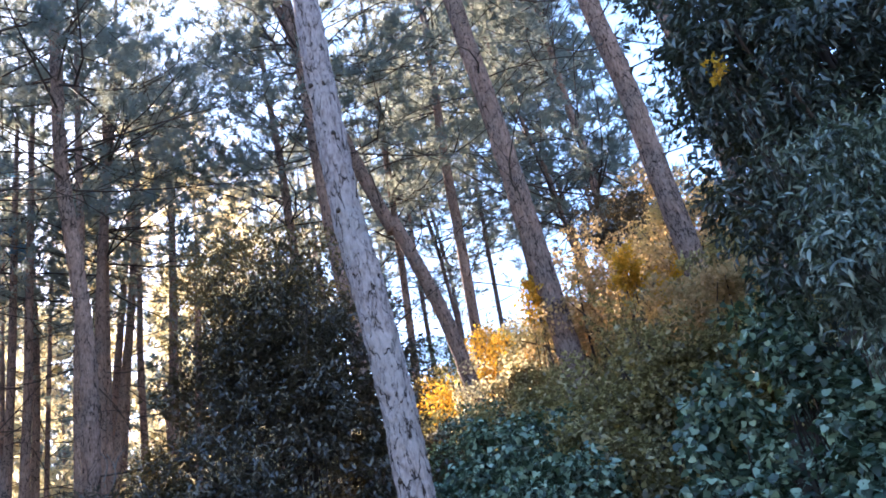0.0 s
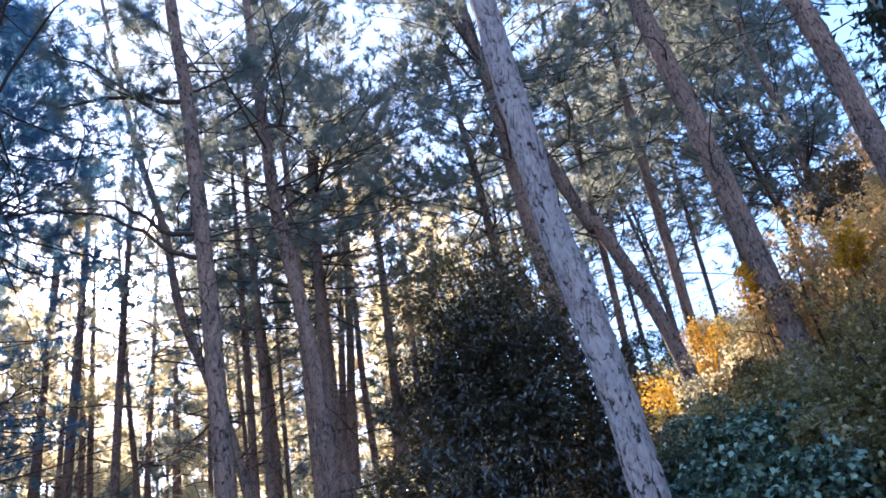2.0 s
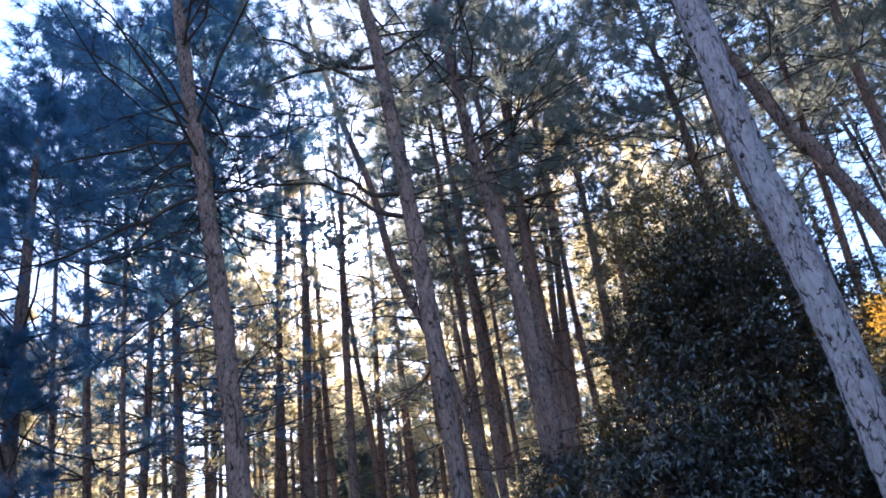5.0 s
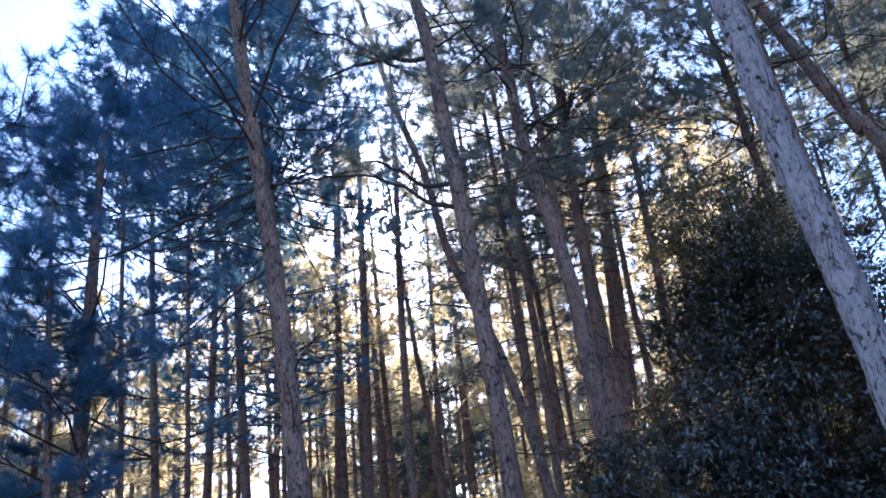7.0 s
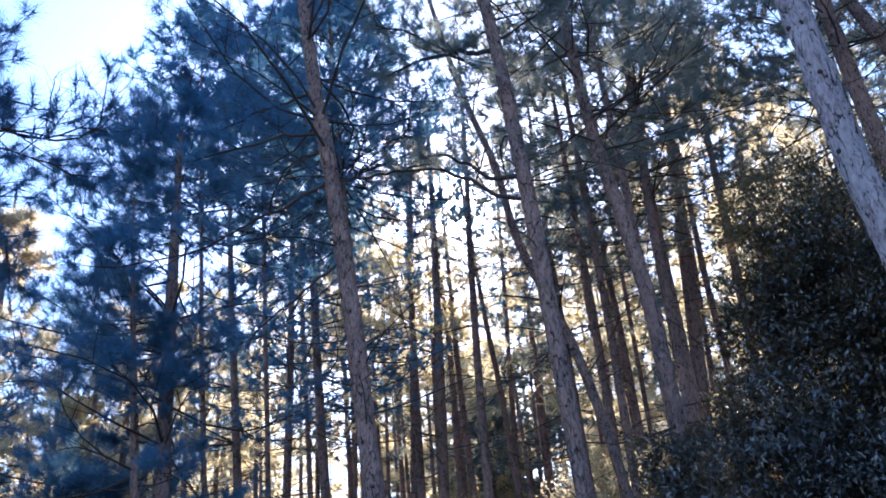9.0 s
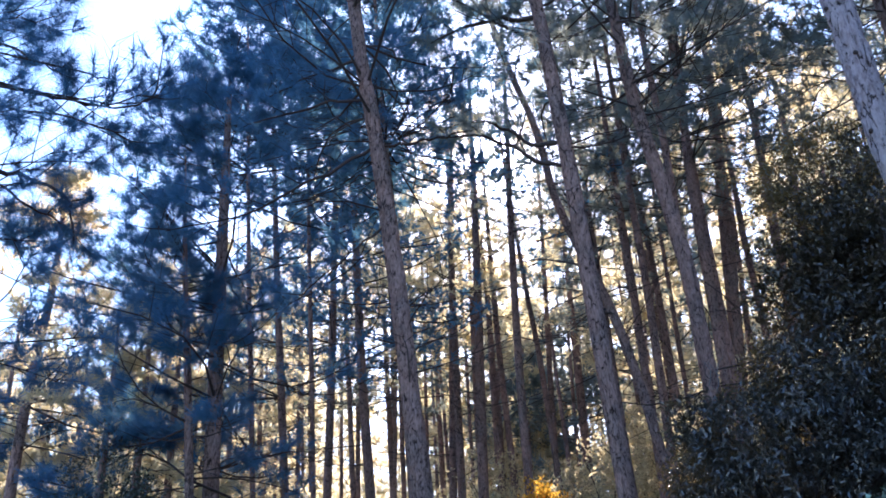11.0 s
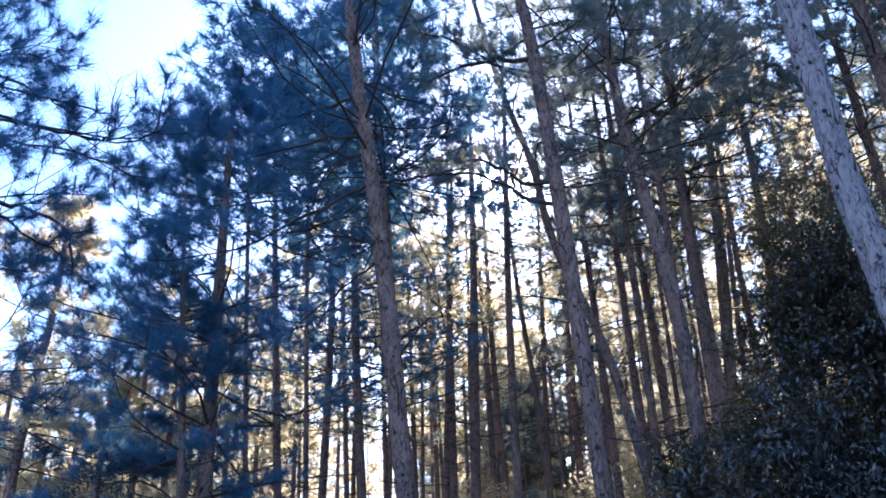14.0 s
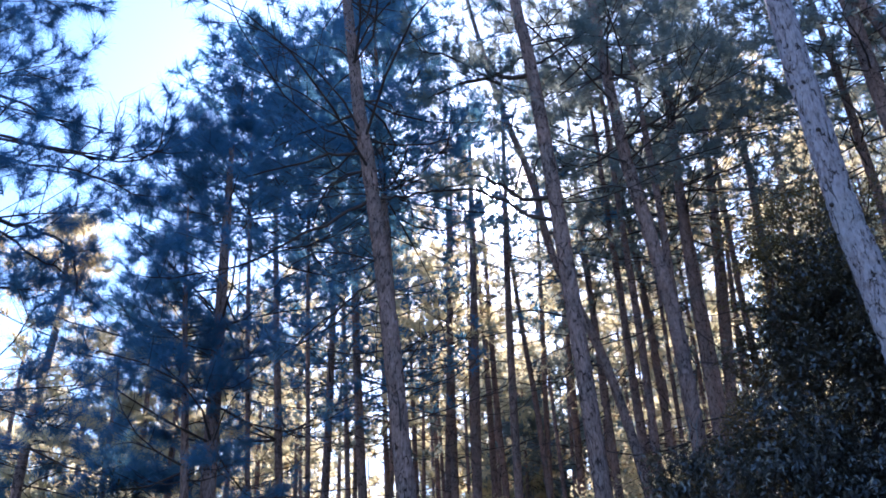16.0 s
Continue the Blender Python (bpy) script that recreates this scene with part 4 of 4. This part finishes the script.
for x, y, z, w, tall in ((1.46, 5.62, 3.05, 0.36, 0.62), (1.93, 5.75, 3.2, 0.34, 0.7), (1.88, 5.16, 2.62, 0.34, 0.5), (1.55, 5.35, 2.6, 0.26, 0.42), (2.25, 5.4, 3.0, 0.3, 0.6), (2.05, 5.9, 3.75, 0.3, 0.4),
                         (0.62, 6.4, 3.0, 0.34, 0.5), (0.22, 6.7, 3.0, 0.38, 0.55), (0.10, 7.3, 3.55, 0.42, 0.5), (0.48, 7.7, 3.95, 0.42, 0.45), (0.95, 5.9, 2.6, 0.3, 0.4), (-0.35, 8.2, 3.4, 0.45, 0.5)):
    shrub("ivy_mound", (x, y, z), (w, w * 0.9, tall), 84, 22, 0.057, 0.053, IVY, "mound overgrown with broad dark green ivy leaves", "ivy", shape=LOBED if y < 6 else LEAF, clump=0.11, droop=0.9, stems=4, trunk=0.012, lobes=9)
shrub("ivy_mound", (-0.1, 9.2, 3.5), (1.0, 0.8, 0.9), 280, 50, 0.042, 0.035, IVY, "ivy and dark green scrub below a leaning pine", "ivy", shape=HEART, clump=0.2, droop=0.9)
shrub("hedge_shrub", (1.75, 8.9, 4.1), (1.3, 1.1, 1.3), 640, 34, 0.056, 0.036, OLIVE, "bright olive-green shrub with a few yellowing leaves", clump=0.12, lobes=22)
shrub("hedge_shrub", (1.35, 7.7, 3.45), (0.95, 0.7, 0.95), 420, 30, 0.056, 0.036, OLIVE, "olive-green shrub with a few yellowing leaves above the ivy", shape=LEAF, clump=0.12, lobes=14)
shrub("hedge_shrub", (0.55, 9.0, 3.95), (0.6, 0.5, 0.5), 130, 46, 0.048, 0.032, OLIVE, "low olive-green shrub below a leaning pine", clump=0.18)
shrub("hedge_shrub", (0.75, 10.2, 4.75), (0.9, 0.7, 0.7), 190, 44, 0.05, 0.032, OLIVE, "low olive-green shrub with yellowing leaves between two pines", clump=0.16, lobes=9)
shrub("hedge_shrub", (2.9, 9.0, 4.8), (1.2, 1.0, 1.3), 420, 34, 0.056, 0.036, OLIVE, "bright olive-green shrub with a few yellowing leaves", clump=0.12, lobes=20)
shrub("russet_shrub", (2.15, 8.1, 4.75), (0.8, 0.5, 0.6), 160, 32, 0.055, 0.036, RUSSET, "tan and russet shrub beside the laurel", clump=0.13, lobes=10)
shrub("hedge_shrub", (1.95, 7.5, 3.95), (0.8, 0.6, 0.75), 330, 32, 0.056, 0.036, OLIVE, "olive-green shrub with yellowing leaves beside the laurel", shape=LEAF, clump=0.13, lobes=18)
shrub("hedge_shrub", (1.0, 6.9, 3.35), (0.55, 0.5, 0.55), 170, 30, 0.056, 0.036, OLIVE, "olive-green shrub with yellowing leaves among the ivy", shape=LEAF, clump=0.11, lobes=10)
for x, y, z, rx, rz in ((-0.60, 14.70, 7.06, 0.36, 0.39), (0.39, 15.26, 7.41, 0.34, 0.2), (1.19, 16.10, 7.90, 0.5, 0.22), (1.0, 11.2, 6.8, 0.14, 0.3), (2.1, 10.4, 6.5, 0.16, 0.3), (2.6, 10.3, 6.15, 0.2, 0.24), (0.42, 15.12, 7.96, 0.40, 0.25)):
    shrub("yellow_shrub", (x, y, z), (rx * 1.15, 0.3, rz * 1.15), 84, 18, 0.05, 0.034, YELLOW, "small shrub in bright yellow autumn leaf", clump=max(0.08, 0.4 * rx), shell=0.25, trunk=0.01, stems=6)
shrub("hedge_shrub", (0.3, 12.2, 5.85), (0.9, 0.5, 0.45), 130, 30, 0.06, 0.038, BROWN_OAK, "low brown-green shrub with dry leaves on the slope", clump=0.14, lobes=8)
shrub("russet_shrub", (2.1, 11.8, 6.9), (1.0, 0.8, 0.9), 170, 44, 0.06, 0.04, RUSSET, "russet and orange autumn shrub between the pines", clump=0.2)
shrub("russet_shrub", (1.7, 11.4, 6.4), (0.9, 0.6, 0.6), 150, 40, 0.055, 0.037, RUSSET, "russet and green shrub at the foot of a pine", clump=0.2)
shrub("russet_shrub", (3.0, 10.6, 6.6), (0.8, 0.6, 0.9), 150, 40, 0.055, 0.037, RUSSET, "russet and yellow shrub high on the bank", clump=0.2)
shrub("russet_shrub", (3.5, 13.3, 8.7), (0.75, 0.6, 1.0), 140, 44, 0.06, 0.04, RUSSET, "russet and orange autumn shrub on the crest", clump=0.2)
for x, y, z in ((-0.96, 22.98, 11.17), (-0.04, 23.00, 11.29), (0.77, 21.99, 10.60)):
    shrub("thicket_bush", (x, y, z - 0.2), (1.0, 0.6, 0.9), 110, 36, 0.075, 0.034, IVY, "dark green thicket on the slope behind the leaning pine", "bush", clump=0.16, trunk=0.012)
for x, y in ((-0.37, 10.49), (-0.04, 11.50)):
    shrub("ivy_mound", (x, y, float(ground_z(x, y)) + 0.25), (0.6, 0.7, 0.4), 110, 46, 0.045, 0.038, IVY, "low ivy and green leaves round the foot of a pine", "ivy", shape=HEART, clump=0.15, droop=0.8, stems=4, trunk=0.012)
for x, y in ((-2.45, 6.6), (-1.85, 6.5), (-1.35, 6.4)):
    shrub("ivy_mound", (x, y, float(ground_z(x, y)) + 0.45), (0.5, 0.4, 0.55), 70, 34, 0.06, 0.055, IVY, "low ivy below the dark laurel", "ivy", shape=HEART, clump=0.15, shell=0.7, droop=0.8, stems=4, trunk=0.012)
shrub("pale_bush", (1.39, 17.44, 9.02), (0.6, 0.5, 0.45), 90, 34, 0.06, 0.04, GOLD, "rounded pale golden bush on the open slope", clump=0.18, trunk=0.012)
shrub("pale_bush", (0.61, 18.99, 9.42), (0.7, 0.5, 0.4), 80, 30, 0.07, 0.045, GOLD, "low pale golden bush on the open slope", clump=0.2, trunk=0.012)
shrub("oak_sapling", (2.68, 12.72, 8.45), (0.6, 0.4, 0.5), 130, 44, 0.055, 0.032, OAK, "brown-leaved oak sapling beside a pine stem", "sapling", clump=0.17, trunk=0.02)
shrub("orange_shrub", (-9.55, 13.75, 4.6), (0.5, 0.5, 1.1), 150, 36, 0.07, 0.05, YELLOW, "upright shrub glowing orange-yellow in the sun", clump=0.18, trunk=0.012, lobes=9)
shrub("orange_shrub", (-10.3, 13.6, 4.4), (0.4, 0.45, 1.0), 110, 30, 0.07, 0.05, RUSSET, "upright shrub in pale orange autumn leaf", clump=0.18, trunk=0.012, lobes=7)
# thin orange strip beside the stem, built as a narrow leafy shrub
shrub("rusty_sapling", (-12.2, 8.35, 4.1), (0.13, 0.2, 0.6), 40, 24, 0.06, 0.03, YELLOW, "thin upright strip of orange leaves beside a pine stem", "sapling", clump=0.1, trunk=0.012)
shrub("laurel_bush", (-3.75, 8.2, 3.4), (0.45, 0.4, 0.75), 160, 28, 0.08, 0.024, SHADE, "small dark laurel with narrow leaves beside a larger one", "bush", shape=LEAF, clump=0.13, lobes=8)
shrub("oak_bush", (-4.2, 9.2, 3.85), (0.75, 0.7, 0.95), 170, 34, 0.06, 0.026, BROWN_OAK, "thin oak bush with dry brown leaves beside the laurel", "bush", clump=0.16, lobes=8)
shrub("oak_bush", (-3.7, 10.7, 4.9), (0.8, 0.6, 1.1), 150, 34, 0.06, 0.028, BROWN_OAK, "thin oak bush with dry brown leaves among the pine stems", "bush", clump=0.16, lobes=9)
shrub("oak_bush", (-5.9, 9.4, 2.9), (0.8, 0.6, 0.6), 120, 34, 0.065, 0.028, BROWN_OAK, "low brown-leaved oak bush at the foot of pines", "bush", clump=0.16, lobes=8)
shrub("dark_bush", (-11.3, 6.0, 3.8), (0.9, 0.9, 1.3), 170, 40, 0.08, 0.03, GLOSSY, "dark shaded bush under the pine boughs", "bush", clump=0.24)
carpet("ivy_carpet", [(1.0 + 0.6 * i, 5.0 + 0.9 * j) for i in range(-4, 5) for j in range(8)], 0.7, 17000, 0.055, 0.048, IVY, "ivy and low leaves covering the bank", "ground cover", height=0.22)

# backlit undergrowth between the far stems
for k in range(78):
    az = radians(wood.uniform(8, 80))
    r = wood.uniform(24, 50)
    x, y = -r * math.sin(az), r * math.cos(az)
    z = float(ground_z(x, y))
    s = wood.uniform(0.7, 1.5)
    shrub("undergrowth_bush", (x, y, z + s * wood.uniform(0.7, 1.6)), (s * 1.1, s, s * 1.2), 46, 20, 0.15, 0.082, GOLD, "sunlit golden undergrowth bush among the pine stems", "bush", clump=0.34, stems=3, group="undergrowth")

# lit bushes low between the nearer stems
for k in range(20):
    az = radians(wood.uniform(19, 40))
    r = wood.uniform(19, 31)
    x, y = -r * math.sin(az), r * math.cos(az)
    s = wood.uniform(0.6, 1.1)
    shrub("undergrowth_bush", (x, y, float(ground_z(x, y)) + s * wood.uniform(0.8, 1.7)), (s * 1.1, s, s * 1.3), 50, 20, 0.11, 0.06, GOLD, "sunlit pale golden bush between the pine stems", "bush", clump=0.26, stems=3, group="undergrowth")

# taller thicket that closes the wood behind the stems
for k in range(36):
    az = radians(wood.uniform(14, 58))
    r = wood.uniform(40, 64)
    x, y = -r * math.sin(az), r * math.cos(az)
    s = wood.uniform(1.3, 2.4)
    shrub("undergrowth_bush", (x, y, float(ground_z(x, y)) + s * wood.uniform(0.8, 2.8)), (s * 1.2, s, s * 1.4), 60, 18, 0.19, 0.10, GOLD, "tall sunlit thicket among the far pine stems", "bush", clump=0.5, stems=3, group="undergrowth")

# scrub on the open slope behind the leaning pine
for k in range(34):
    az = radians(wood.uniform(-14, 16))
    r = wood.uniform(12.5, 20)
    x, y = -r * math.sin(az), r * math.cos(az)
    s = wood.uniform(0.35, 0.7)
    kind = wood.choice((OLIVE, OLIVE, OAK, GOLD))
    shrub("scrub_bush", (x, y, float(ground_z(x, y)) + s * 0.8), (s * 1.2, s, s), 44, 28, 0.07, 0.045, kind, "low scrub bush with dry mixed autumn leaves", "bush", clump=0.2, stems=4, trunk=0.015, group="scrub on the slope")


# ---- small things ----
def bare_vine(lines):
    """A grey vine that loops out of the laurel."""
    pieces = [tubes(curve(q, 12)[None], np.full((1, 12), 0.006) * np.linspace(1.1, 0.6, 12), 6) for q in lines]
    base = np.asarray(lines[0][0])
    v, f = joined(pieces)
    vine = new("bare_vine", smooth(mesh("bare_vine", v - base, f, VINE)))
    vine.location = base
    tagged(vine, "leafless grey vine looping out of a dark laurel", "vine")


VINE = plain_material("grey_vine", ((0.3, (0.08, 0.07, 0.065)), (0.7, (0.2, 0.18, 0.17))), 30.0, 0.85, 0.003)
bare_vine([[(-3.30, 7.55, 4.02), (-3.14, 7.45, 4.10), (-3.03, 7.42, 4.22), (-3.01, 7.42, 4.36), (-3.08, 7.42, 4.50)], [(-3.12, 7.45, 4.28), (-3.08, 7.44, 4.42), (-3.13, 7.44, 4.52)], [(-3.01, 7.42, 4.36), (-2.98, 7.42, 4.45), (-2.92, 7.43, 4.52)]])
bpy.context.view_layer.update()
near_pine = next(o for o in scene.objects if o.name == "pine_tree")
stem_mesh = next(c for c in near_pine.children if c.name.startswith("trunk"))
for x, z in ((-0.60, 4.887), (-0.55, 5.49), (-0.584, 3.702), (-0.50, 3.1), (-0.65, 5.935)):
    hit, spot, _, _ = stem_mesh.ray_cast(Vector((x, 3.0, z)) - near_pine.location, Vector((0, 1, 0)))
    if not hit:
        continue
    y = spot[1] + near_pine.location[1] - 0.008
    q = np.array([[[x, y + 0.06, z], [x, y, z], [x - 0.002, y - 0.012, z + 0.003]]]) - np.array(near_pine.location)
    v, f = tubes(q, np.array([[0.019, 0.017, 0.010]]), 9)
    ends = np.array([[18, 19, 20, 21], [18, 21, 22, 23], [18, 23, 24, 25], [18, 25, 26, 18]])[:3]
    part("branch_stub", smooth(mesh("branch_stub", v, np.vstack([f, ends]), TWIG)), near_pine, "dark stub of a broken branch")
